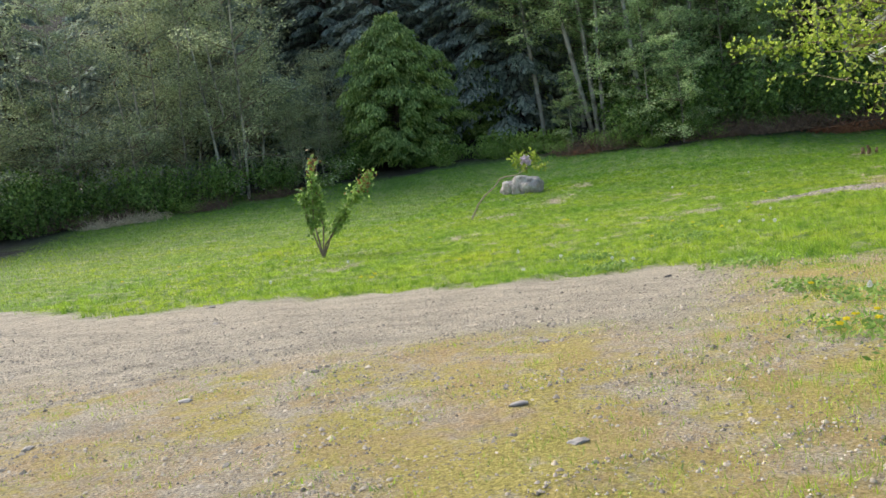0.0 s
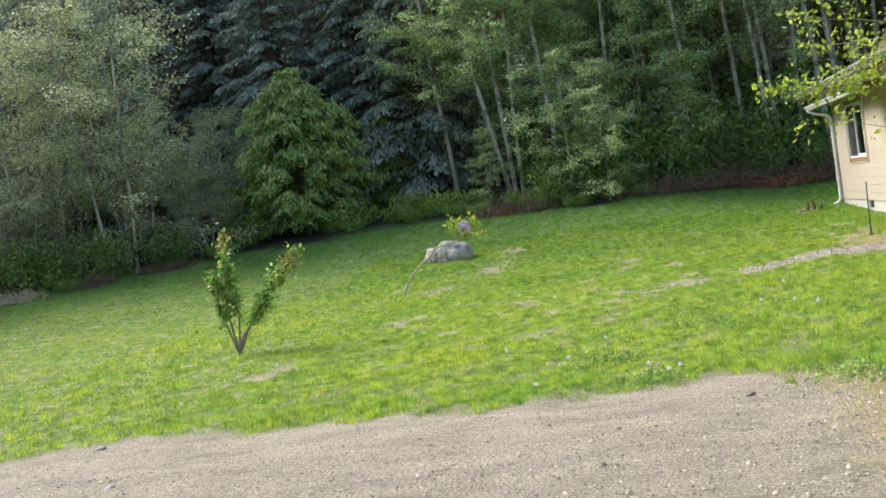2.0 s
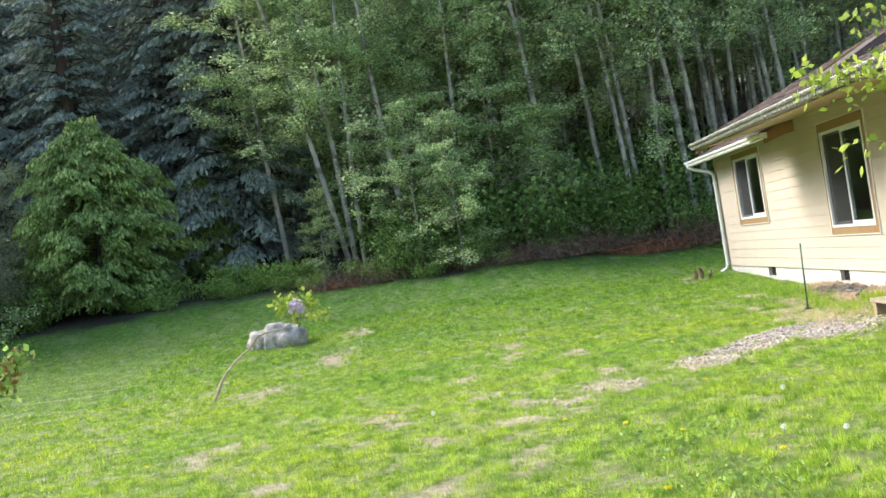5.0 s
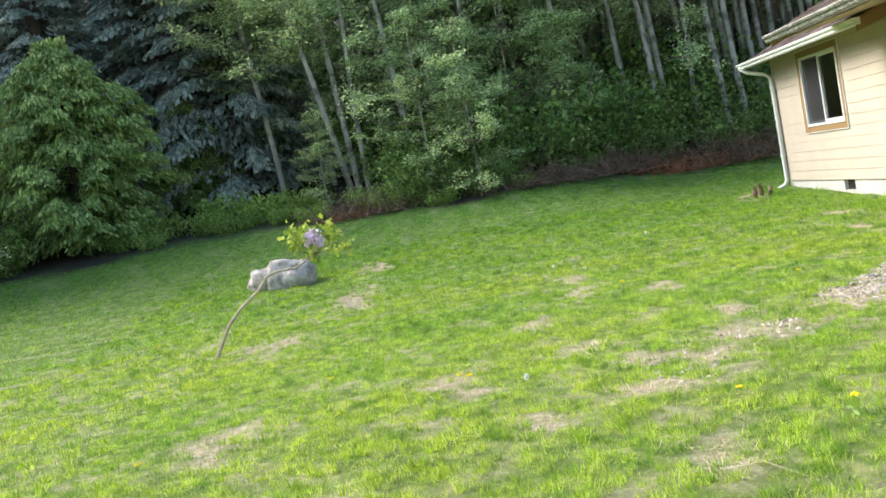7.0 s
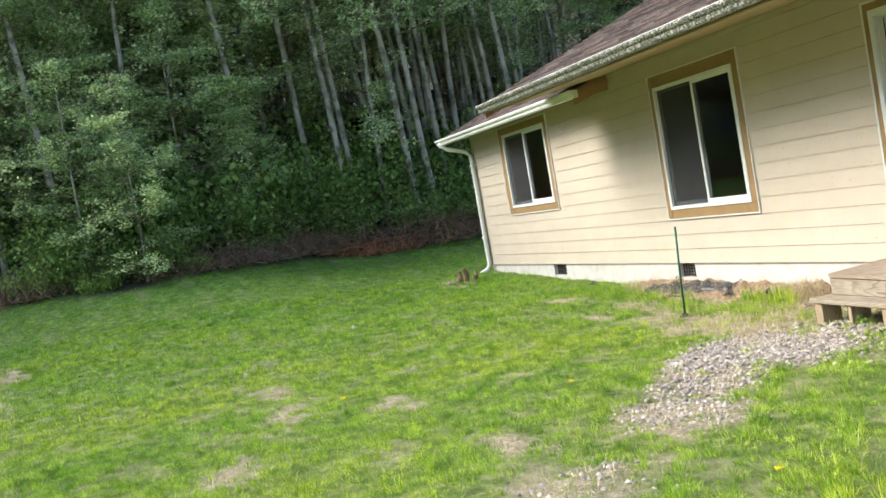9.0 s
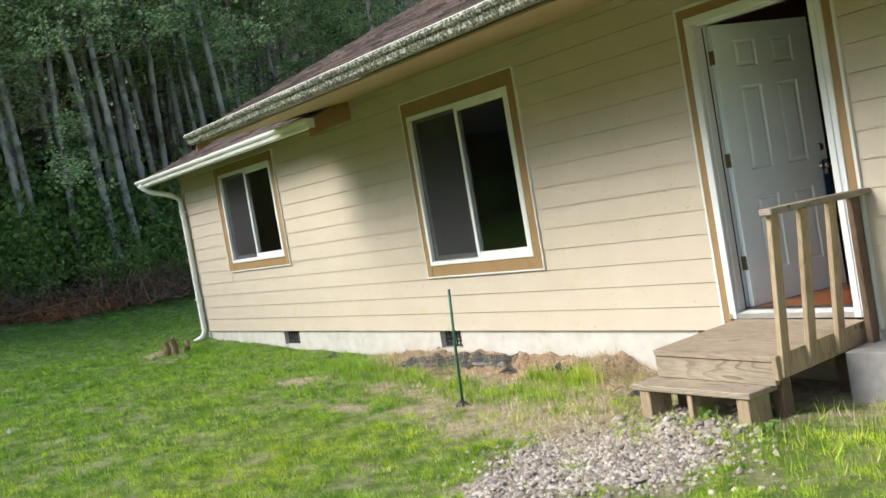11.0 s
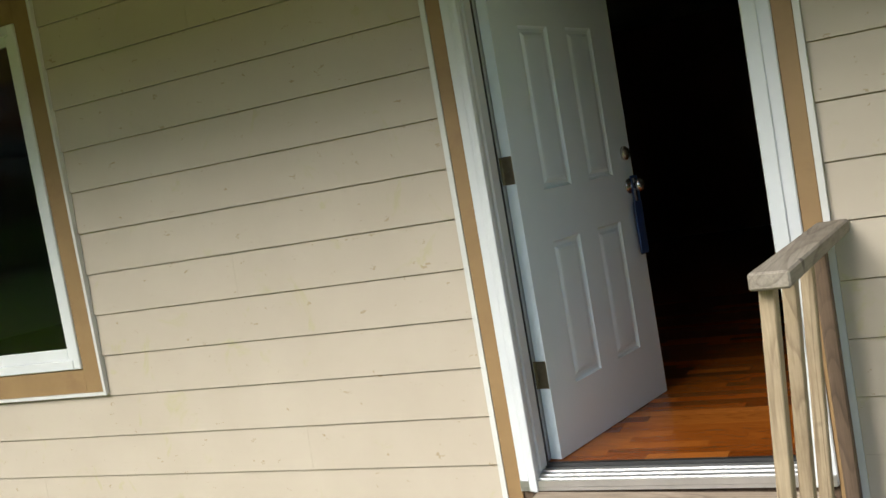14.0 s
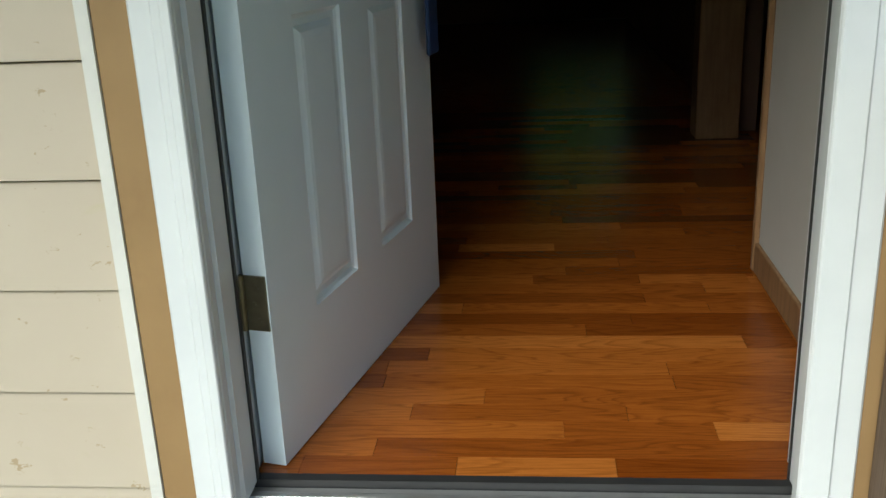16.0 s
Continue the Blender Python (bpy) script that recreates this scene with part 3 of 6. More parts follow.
back = part("wall_back", wall_with_holes(WX0 + 0.15, WX1 - 0.15, -0.13, TOP, [(0.42, 1.52, 0.62, 2.0)], 7.85, 8.0).mesh("wall_back", INTERIOR))
tagged(back, "rear wall of the house with a window opening", "wall", kind="structure")

vents = [(-7.29, -6.86), (-3.75, -3.39), (-0.43, -0.14)]
fs = Solid()
xs = WX0 + 0.01
for a, b in vents:
    fs.box(xs, a, 0.02, 0.2, -0.9, -0.13)
    fs.box(a, b, 0.02, 0.2, -0.9, -0.335)
    fs.box(a, b, 0.17, 0.2, -0.335, -0.13)
    xs = b
fs.box(xs, WX1, 0.02, 0.2, -0.9, -0.13)
fs.box(WX0 + 0.01, WX0 + 0.2, 0.2, 7.9, -0.9, -0.13).box(WX1 - 0.2, WX1 - 0.01, 0.2, 7.9, -0.9, -0.13).box(WX0 + 0.2, WX1 - 0.2, 7.75, 7.95, -0.9, -0.13)
foundation = part("foundation", fs.mesh("foundation", CONCRETE))
tagged(foundation, "stained pale concrete foundation with vent openings", "foundation", kind="structure")
for a, b in vents:
    s = Solid()
    for k in range(5):
        z = -0.32 + k * 0.04
        s.box(a + 0.01, b - 0.01, 0.075, 0.085, z, z + 0.012)
    for k in range(7):
        x = a + 0.01 + k * (b - a - 0.03) / 6
        s.box(x, x + 0.01, 0.086, 0.096, -0.33, -0.14)
    part("vent_grille", s.mesh("vent_grille", BLACK), foundation, "dark crawl-space vent grille")


def window(name, trim, hole, label):
    x0, x1, z0, z1 = trim
    a, b, c, d = hole
    w = thing(name, label, "window", kind="structure")
    s = Solid().box(x0, a, -0.022, 0.012, z0, z1, 0.003).box(b, x1, -0.022, 0.012, z0, z1, 0.003)
    s.box(a, b, -0.018, 0.012, z0, c, 0.003).box(a, b, -0.018, 0.012, d, z1, 0.003)
    part("casing", s.mesh("casing", TRIM), w, "ochre painted wooden casing")
    s = Solid()
    t = 0.014
    s.box(x0 - t, x0, -0.026, 0.0, z0 - t, z1 + t).box(x1, x1 + t, -0.026, 0.0, z0 - t, z1 + t)
    s.box(x0, x1, -0.026, 0.0, z0 - t, z0).box(x0, x1, -0.026, 0.0, z1, z1 + t)
    part("outer_bead", s.mesh("outer_bead", BEAD), w, "thin pale bead round the casing")
    s = Solid()
    f = 0.042
    s.box(a, a + f, -0.03, 0.06, c, d, 0.004).box(b - f, b, -0.03, 0.06, c, d, 0.004)
    s.box(a + f, b - f, -0.03, 0.06, c, c + f, 0.004).box(a + f, b - f, -0.03, 0.06, d - f, d, 0.004)
    part("window_frame", s.mesh("window_frame", VINYL), w, "white vinyl window frame")
    mid = (a + b) / 2
    g = 0.04
    for side_name, p0, p1, y in (("sliding_sash", a + f, mid + 0.02, 0.02), ("fixed_sash", mid - 0.02, b - f, -0.012)):
        s = Solid()
        s.box(p0, p0 + g, y, y + 0.028, c + f, d - f, 0.003).box(p1 - g, p1, y, y + 0.028, c + f, d - f, 0.003)
        s.box(p0 + g, p1 - g, y, y + 0.028, c + f, c + f + 0.05, 0.003).box(p0 + g, p1 - g, y, y + 0.028, d - f - g, d - f, 0.003)
        sash = part(side_name, s.mesh(side_name, VINYL), w, "white vinyl sash")
        pane = part("pane", Solid().box(p0 + g, p1 - g, y + 0.011, y + 0.017, c + f + 0.05, d - f - g).mesh("pane", GLASS), sash, "dark reflective glass pane")
        pane.visible_shadow = False
    s = Solid().box(a + f + 0.004, mid - 0.02, 0.006, 0.0075, c + f + 0.004, d - f - 0.004)
    part("insect_screen", s.mesh("insect_screen", SCREEN), w, "grey insect screen")
    return w


window("window_1", W1, H1, "white sliding window with ochre casing in cream siding")
window("window_2", W2, H2, "large white sliding window with ochre casing in cream siding")
wb = thing("window_3", "rear window looking onto green shrubs", "window", kind="structure")
part("window_frame", Solid().box(0.42, 0.46, 7.86, 7.98, 0.62, 2.0).box(1.48, 1.52, 7.86, 7.98, 0.62, 2.0).box(0.46, 1.48, 7.86, 7.98, 0.62, 0.66).box(0.46, 1.48, 7.86, 7.98, 1.96, 2.0).box(1.05, 1.08, 7.88, 7.95, 0.66, 1.96).mesh("window_frame", VINYL), wb, "white vinyl frame")
wp = part("pane", Solid().box(0.46, 1.48, 7.90, 7.905, 0.66, 1.96).mesh("pane", GLASS), wb, "clear pane")
wp.visible_shadow = False

# corner board, siding boards
box_part("corner_board", WX0 - 0.012, WX0 + 0.07, -0.016, 0.03, -0.13, TOP - 0.02, SIDING, wall, "cream corner board")
BOARD = 0.1789
for k in range(15):
    z0 = -0.149 + BOARD * k
    z1 = min(z0 + BOARD + 0.012, TOP - 0.01)
    spans = [(WX0 + 0.07, WX1)]
    for a, b, c, d in (W1, W2, (-0.161, 1.046, -1, 2.17)):
        nxt = []
        for s0, s1 in spans:
            if z1 <= c or z0 >= d or b <= s0 or a >= s1:
                nxt.append((s0, s1, ))
            else:
                # boards that meet an opening only in part are notched by ending at the casing
                if a > s0:
                    nxt.append((s0, a))
                if b < s1:
                    nxt.append((b, s1))
                if z0 < c - 0.02:
                    nxt.append((a, b, z0, c))
                if z1 > d + 0.02:
                    nxt.append((a, b, d, z1))
        spans = [q for q in nxt if len(q) == 2]
        for q in nxt:
            if len(q) == 4:
                p0, p1, q0, q1 = q
                y_at = lambda z: -0.0065 + 0.0075 * (z - z0) / BOARD
                prof = [(y_at(q0), q0), (y_at(q1), q1), (0.0118, q1), (0.0118, q0)]
                part("siding_board", Solid().prism(prof, p0 + 0.001, p1 - 0.001).mesh("siding_board", SIDING), wall)
    for s0, s1 in spans:
        cuts = [s0]
        x = s0 + (2.2 if k % 2 else 3.66) - 0.7 * (k % 3)
        while x < s1 - 0.5:
            cuts.append(x)
            x += 3.66
        cuts.append(s1)
        for c0, c1 in zip(cuts, cuts[1:]):
            zt = z1 if z1 >= TOP - 0.011 else z1 - 0.0158
            prof = [(-0.0075, z0), (-0.0075, z0 + 0.002), (0.001, zt), (0.0118, zt), (0.0118, z0)]
            part("siding_board", Solid().prism(prof, c0 + 0.0003, c1 - 0.0003).mesh("siding_board", SIDING), wall)

# doorway
dr = thing("door_1", "white six-panel door standing open in a white frame", "door", kind="structure")
s = Solid()
s.box(-0.082, -0.014, -0.034, -0.004, -0.06, DTOP, 0.004).box(-0.046, -0.014, -0.044, -0.034, -0.06, DTOP, 0.003).box(-0.03, -0.014, -0.05, -0.044, -0.06, DTOP, 0.002)
s.box(DX1 - 0.035, DX1 + 0.05, -0.034, -0.004, -0.06, DTOP, 0.004).box(DX1 - 0.035, DX1 + 0.012, -0.042, -0.034, -0.06, DTOP, 0.003)
s.box(-0.084, DX1 + 0.05, -0.034, -0.004, DTOP, DTOP + 0.06, 0.004)
part("brick_mould", s.mesh("brick_mould", WHITE), dr, "white moulding round the doorway")
s = Solid().box(-0.03, -0.018, -0.004, 0.15, -0.06, DTOP).box(DX1, DX1 + 0.03, -0.004, 0.15, -0.06, DTOP).box(-0.03, DX1 + 0.03, -0.004, 0.15, DTOP, DTOP + 0.03)
s.box(-0.018, -0.008, 0.0, 0.07, 0.0, DTOP - 0.013).box(DX1 - 0.013, DX1, 0.0, 0.085, 0.0, DTOP - 0.013).box(0.0, DX1, 0.0, 0.085, DTOP - 0.013, DTOP)
part("jamb", s.mesh("jamb", WHITE), dr, "white door jamb with stop")
s = Solid().box(-0.008, -0.004, 0.062, 0.072, 0.0, DTOP - 0.02).box(DX1 - 0.0165, DX1 - 0.0135, 0.083, 0.088, 0.0, DTOP - 0.02)
part("weatherstrip", s.mesh("weatherstrip", BLACK), dr, "black weatherstrip")
s = Solid().box(-0.140, -0.082, -0.024, 0.0, -0.13, DTOP + 0.06, 0.003).box(DX1 + 0.05, DX1 + 0.11, -0.024, 0.0, -0.13, DTOP + 0.06, 0.003)
s.box(-0.140, DX1 + 0.11, -0.024, 0.0, DTOP + 0.06, DTOP + 0.125, 0.003)
part("casing", s.mesh("casing", TRIM), dr, "ochre painted casing")
s = Solid().box(-0.160, -0.140, -0.028, 0.0, -0.138, DTOP + 0.145).box(DX1 + 0.11, DX1 + 0.13, -0.028, 0.0, -0.138, DTOP + 0.145).box(-0.140, DX1 + 0.11, -0.028, 0.0, DTOP + 0.125, DTOP + 0.145)
part("outer_bead", s.mesh("outer_bead", BEAD), dr, "pale bead round the casing")
s = Solid()
for k in range(7):
    y = -0.04 + k * 0.0145
    s.box(-0.016 if k > 1 else -0.08, DX1 if k > 1 else DX1 + 0.045, y, y + 0.013, -0.045, -0.022 + 0.002 * (k % 2) + 0.002 * k)
s.box(-0.08, DX1 + 0.045, -0.04, -0.004, -0.058, -0.046).box(-0.016, DX1, -0.004, 0.15, -0.058, -0.046)
part("threshold", s.mesh("threshold", ALU), dr, "ribbed aluminium threshold")
part("sill_seal", Solid().box(-0.016, DX1, 0.063, 0.084, -0.045, 0.004).mesh("sill_seal", BLACK), dr, "dark rubber strip behind the threshold")
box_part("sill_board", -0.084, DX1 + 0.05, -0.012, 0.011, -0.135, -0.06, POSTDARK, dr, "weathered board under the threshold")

SLAB_W, SLAB_T, SLAB_H = 0.905, 0.044, 2.02
PANELS = [(0.178, 0.382), (0.522, 0.724)]
ROWS = [(0.237, 0.771), (0.964, 1.57), (1.71, 1.90)]


def slab_mesh():
    """The leaf with six pressed panels on both faces."""
    xs = sorted({0.0, SLAB_W, *[v for p in PANELS for v in p]})
    zs = sorted({0.0, SLAB_H, *[v for p in ROWS for v in p]})
    s = Solid()
    V, Fc = s.v, s.f

    def quad(*p):
        o = len(V)
        V.extend(p)
        Fc.append([o, o + 1, o + 2, o + 3])
    for y, sgn in ((0.0, 1), (SLAB_T, -1)):
        for x0, x1 in zip(xs, xs[1:]):
            for z0, z1 in zip(zs, zs[1:]):
                if (x0, x1) in PANELS and (z0, z1) in ROWS:
                    rings = [(0.0, 0.0), (0.004, 0.006), (0.010, 0.010), (0.022, 0.010), (0.034, 0.003), (0.045, 0.0015)]
                    for (i0, d0), (i1, d1) in zip(rings, rings[1:]):
                        a = [(x0 + i0, y + sgn * d0, z0 + i0), (x1 - i0, y + sgn * d0, z0 + i0), (x1 - i0, y + sgn * d0, z1 - i0), (x0 + i0, y + sgn * d0, z1 - i0)]
                        b2 = [(x0 + i1, y + sgn * d1, z0 + i1), (x1 - i1, y + sgn * d1, z0 + i1), (x1 - i1, y + sgn * d1, z1 - i1), (x0 + i1, y + sgn * d1, z1 - i1)]
                        for k in range(4):
                            quad(a[k], a[(k + 1) % 4], b2[(k + 1) % 4], b2[k])
                    quad(*b2)
                else:
                    quad((x0, y, z0), (x1, y, z0), (x1, y, z1), (x0, y, z1))
    quad((0, 0, 0), (0, SLAB_T, 0), (0, SLAB_T, SLAB_H), (0, 0, SLAB_H))
    quad((SLAB_W, 0, 0), (SLAB_W, SLAB_T, 0), (SLAB_W, SLAB_T, SLAB_H), (SLAB_W, 0, SLAB_H))
    quad((0, 0, 0), (SLAB_W, 0, 0), (SLAB_W, SLAB_T, 0), (0, SLAB_T, 0))
    quad((0, 0, SLAB_H), (SLAB_W, 0, SLAB_H), (SLAB_W, SLAB_T, SLAB_H), (0, SLAB_T, SLAB_H))
    bm = bmesh.new()
    vs = [bm.verts.new(v) for v in V]
    for f in Fc:
        bm.faces.new([vs[i] for i in f])
    bmesh.ops.remove_doubles(bm, verts=bm.verts[:], dist=0.0002)
    bmesh.ops.recalc_face_normals(bm, faces=bm.faces[:])
    me = bpy.data.meshes.new("door_leaf")
    bm.to_mesh(me)
    bm.free()
    me.materials.append(DOOR)
    return me


leaf = part("door_leaf", slab_mesh(), dr, "white six-panel door leaf standing open", pose(0.033, 0.11, 0.003, 0, 0, 77.5))
for z in (0.262, 1.005, 1.745):
    s = Solid().box(-0.0035, 0.0, 0.002, 0.0435, z, z + 0.1, 0.001).tube([(-0.004, 0.048, z), (-0.004, 0.048, z + 0.1)], 0.0065, 10)
    s.box(-0.006, -0.003, 0.05, 0.085, z, z + 0.1, 0.001)
    for i, dz in enumerate((0.02, 0.05, 0.08)):
        s.tube([(-0.0055, 0.018 + 0.008 * (i % 2), z + dz), (-0.003, 0.018 + 0.008 * (i % 2), z + dz)], 0.004, 8)
    part("hinge", s.mesh("hinge", HINGE), leaf, "aged metal hinge")
def lathe(prof, n=20):
    """Profile of (radius, y) turned about the y axis."""
    s = Solid()
    for r, y in prof:
        for k in range(n):
            a = 2 * math.pi * k / n
            s.v.append((r * math.cos(a), y, r * math.sin(a)))
    for i in range(len(prof) - 1):
        for k in range(n):
            a, b2 = i * n + k, i * n + (k + 1) % n
            s.f.append([a, b2, b2 + n, a + n])
    s.f.append(list(range(n)))
    s.f.append([(len(prof) - 1) * n + k for k in range(n)])
    return s


knob_prof = [(0.032, 0.0), (0.032, -0.006), (0.013, -0.01), (0.012, -0.03), (0.024, -0.04), (0.028, -0.052), (0.022, -0.064), (0.008, -0.067)]
part("knob", lathe(knob_prof).mesh("knob", NICKEL, True), leaf, "satin metal knob", pose(0.845, -0.001, 0.905))
part("deadbolt", lathe([(0.03, 0.0), (0.029, -0.012), (0.022, -0.018), (0.004, -0.02)]).mesh("deadbolt", NICKEL, True), leaf, "satin metal deadbolt", pose(0.845, -0.001, 1.045))
tag_s = Solid()
tag_s.box(-0.035, 0.035, -0.034, -0.024, -0.30, -0.075, 0.004).box(-0.03, -0.018, -0.033, -0.026, -0.08, 0.03, 0.002).box(0.018, 0.03, -0.033, -0.026, -0.08, 0.03, 0.002).box(-0.03, 0.03, -0.033, -0.026, 0.022, 0.034, 0.002)
thing("door_hanger", "dark blue hanger looped over the door knob", "door hanger", pose(0.033, 0.11, 0.917, 0, 0, 77.5) @ pose(0.845, 0, 0), me=tag_s.mesh("door_hanger", BLUE))

# interior
bx = box_part("partition", 1.07, 1.17, 0.15, 1.12, 0.0, TOP, INTERIOR, None, "", 0.0)
tagged(bx, "pale interior partition beside the doorway", "wall", kind="structure")
box_part("corner_trim", 1.055, 1.07, 1.098, 1.12, 0.0, TOP, OAK, bx, "oak corner trim")
box_part("skirting", 1.058, 1.07, 0.15, 1.098, 0.0, 0.08, OAK, bx, "oak skirting")
tagged(box_part("inner_column", 1.16, 1.34, 2.7, 2.84, 0.0, TOP, OAK, None, "", 0.004), "oak trimmed opening between rooms", "door frame", kind="structure")
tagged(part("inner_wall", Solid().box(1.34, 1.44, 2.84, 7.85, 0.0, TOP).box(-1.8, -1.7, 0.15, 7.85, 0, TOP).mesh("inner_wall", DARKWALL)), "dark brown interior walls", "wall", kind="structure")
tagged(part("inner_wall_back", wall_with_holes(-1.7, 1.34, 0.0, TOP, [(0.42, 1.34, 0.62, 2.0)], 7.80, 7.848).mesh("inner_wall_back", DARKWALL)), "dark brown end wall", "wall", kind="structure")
tagged(part("ceiling", Solid().box(WX0 + 0.15, WX1 - 0.15, 0.15, 7.85, TOP - 0.06, TOP - 0.01).mesh("ceiling", INTERIOR)), "pale ceiling inside the house", "ceiling", kind="structure")
floor = part("floor", Solid().box(WX0 + 0.15, WX1 - 0.15, 0.15, 7.85, -0.06, -0.008).box(-0.016, DX1, 0.084, 0.15, -0.045, -0.008).mesh("floor", LAMINATE))
tagged(floor, "orange-brown laminate floor", "floor", kind="structure")

# roofs
PITCH = 0.42
EX0, EY, EZ = -5.45, -1.5, 2.30
LX0, LX1, LY, LZ = -10.12, -4.70, -0.48, 2.265


def roof_deck(x0, x1, y0, z0, ridge, thick=0.09):
    s = Solid()
    z_at = lambda y: z0 + PITCH * (y - y0)
    prof = [(y0, z0), (ridge, z_at(ridge)), (2 * ridge - y0, z0), (2 * ridge - y0, z0 - thick), (ridge, z_at(ridge) - thick), (y0, z0 - thick)]
    return s.prism(prof, x0, x1)


upper = part("roof_main", roof_deck(EX0, WX1 + 0.3, EY, EZ, 4.0).mesh("roof_main", SHINGLE))
tagged(upper, "red-brown shingled main roof with a deep front overhang", "roof", kind="structure")
lower = part("roof_lower", roof_deck(LX0, EX0 - 0.01, LY, LZ, 4.0).mesh("roof_lower", SHINGLE))
tagged(lower, "red-brown shingled lower roof at the end of the house", "roof", kind="structure")
low2 = part("lower_roof_return", Solid().prism([(LY, LZ), (0.02, LZ + PITCH * 0.52), (0.02, LZ - 0.05), (LY, LZ - 0.09)], EX0 - 0.01, LX1).mesh("lower_roof_return", TRIM), lower, "shingled return of the lower roof under the overhang")


def shingles(x0, x1, y0, z0, ridge, rng):
    V = []
    out = Solid()
    L = (ridge - y0) * math.sqrt(1 + PITCH ** 2)
    c, sn = 1 / math.sqrt(1 + PITCH ** 2), PITCH / math.sqrt(1 + PITCH ** 2)
    n = int(L / 0.14)
    for i in range(n):
        a0, a1 = i * 0.14, min(i * 0.14 + 0.155, L)
        x = x0 - rng.random() * 0.3
        while x < x1:
            w = 0.30 + 0.02 * rng.random()
            p0, p1 = max(x, x0), min(x + w - 0.008, x1)
            x += w
            if p1 - p0 < 0.03:
                continue
            h = 0.016 + 0.010 * rng.random()
            q = []
            for a, up in ((a0, 0.002), (a0, h), (a1, 0.004), (a1, 0.001)):
                q.append((y0 + a * c - up * sn, z0 + a * sn + up * c))
            out.prism(q, p0, p1)
    return out


rng = random.Random(5)
tagged(part("shingle", shingles(EX0 - 0.01, WX1 + 0.3, EY - 0.02, EZ, 4.0, rng).mesh("shingle", SHINGLE), upper), "weathered red-brown shingles", kind="stuff")
tagged(part("shingle", shingles(LX0 - 0.01, EX0 - 0.02, LY - 0.02, LZ, 1.7, rng).mesh("shingle", SHINGLE), lower), "weathered red-brown shingles", kind="stuff")
tagged(part("shingle", shingles(EX0 - 0.02, LX1, LY - 0.02, LZ, 0.0, rng).mesh("shingle", SHINGLE), lower), "mossy red-brown shingles", kind="stuff")
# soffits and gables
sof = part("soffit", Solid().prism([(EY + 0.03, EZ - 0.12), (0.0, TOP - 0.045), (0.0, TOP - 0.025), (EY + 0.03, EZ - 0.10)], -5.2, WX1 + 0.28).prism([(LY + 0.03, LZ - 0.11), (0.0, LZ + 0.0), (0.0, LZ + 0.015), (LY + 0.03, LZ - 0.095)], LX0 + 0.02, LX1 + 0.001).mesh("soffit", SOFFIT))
tagged(sof, "tan painted soffit under the eaves, colour deepened for shade", "soffit", kind="structure")
gab = part("gable", Solid().prism([(0.0, TOP - 0.02), (8.0, TOP - 0.02), (4.0, TOP + 1.66)], WX0 + 0.01, WX0 + 0.14).prism([(-0.0, TOP), (8.0, TOP), (4.0, TOP + 2.1)], EX0 + 0.03, EX0 + 0.12).prism([(-0.0, TOP), (8.0, TOP), (4.0, TOP + 2.1)], WX1 - 0.12, WX1 - 0.01).mesh("gable", SIDING))
tagged(gab, "cream gable walls under the roofs", "wall", kind="structure")
s = Solid()
s.prism([(EY, EZ), (4.0, EZ + PITCH * (4 - EY)), (4.0, EZ + PITCH * (4 - EY) - 0.17), (EY, EZ - 0.17)], EX0 - 0.022, EX0 - 0.001)
part("barge_board", s.mesh("barge_board", TRIM), upper, "ochre barge board along the roof edge")
part("barge_board", Solid().prism([(LY, LZ), (4.0, LZ + PITCH * (4 - LY)), (4.0, LZ + PITCH * (4 - LY) - 0.15), (LY, LZ - 0.15)], LX0 - 0.022, LX0 - 0.001).mesh("barge_board", TRIM), lower, "ochre barge board along the roof edge")
part("end_board", Solid().prism([(LY - 0.06, LZ - 0.03), (-0.03, LZ + 0.10), (-0.03, LZ - 0.02), (LY - 0.06, LZ - 0.19)], LX1 + 0.001, LX1 + 0.022).mesh("end_board", TRIM), lower, "ochre board closing the lower eave")


def gutter(name, x0, x1, y, z, mat, label):
    g = thing(name, label, "gutter")
    t = 0.003
    outer = [(0, 0), (0, -0.105), (-0.06, -0.105), (-0.075, -0.09), (-0.085, -0.055), (-0.105, -0.04), (-0.118, -0.02), (-0.118, 0.0), (-0.105, 0.0)]
    inner = [(-0.112, -0.006), (-0.112, -0.018), (-0.1, -0.036), (-0.08, -0.052), (-0.07, -0.088), (-0.058, -0.101), (-0.004, -0.101), (-0.004, 0)]
    part("trough", Solid().prism([(y + a, z + b2) for a, b2 in outer + inner], x0, x1).mesh("trough", mat), g, "dented metal trough")
    part("lip", Solid().tube([(x0, y - 0.113, z + 0.001), (x1, y - 0.113, z + 0.001)], 0.0055, 6).mesh("lip", GUTTER), g, "bright rolled lip")
    for xx in (x0, x1):
        part("end_cap", Solid().prism([(y + a, z + b2) for a, b2 in outer], xx - 0.002, xx + 0.002).mesh("end_cap", GUTTER), g, "white end cap")
    return g


gutter("gutter", EX0 - 0.03, WX1 + 0.3, EY, EZ + 0.005, GUTTER_DIRTY, "white metal gutter blackened with moss on the main eave")
gutter("gutter", LX0 - 0.03, LX1 + 0.03, LY, LZ + 0.005, GUTTER, "white metal gutter on the lower eave")
ds = thing("downspout", "white downspout at the corner of the house", "downspout")
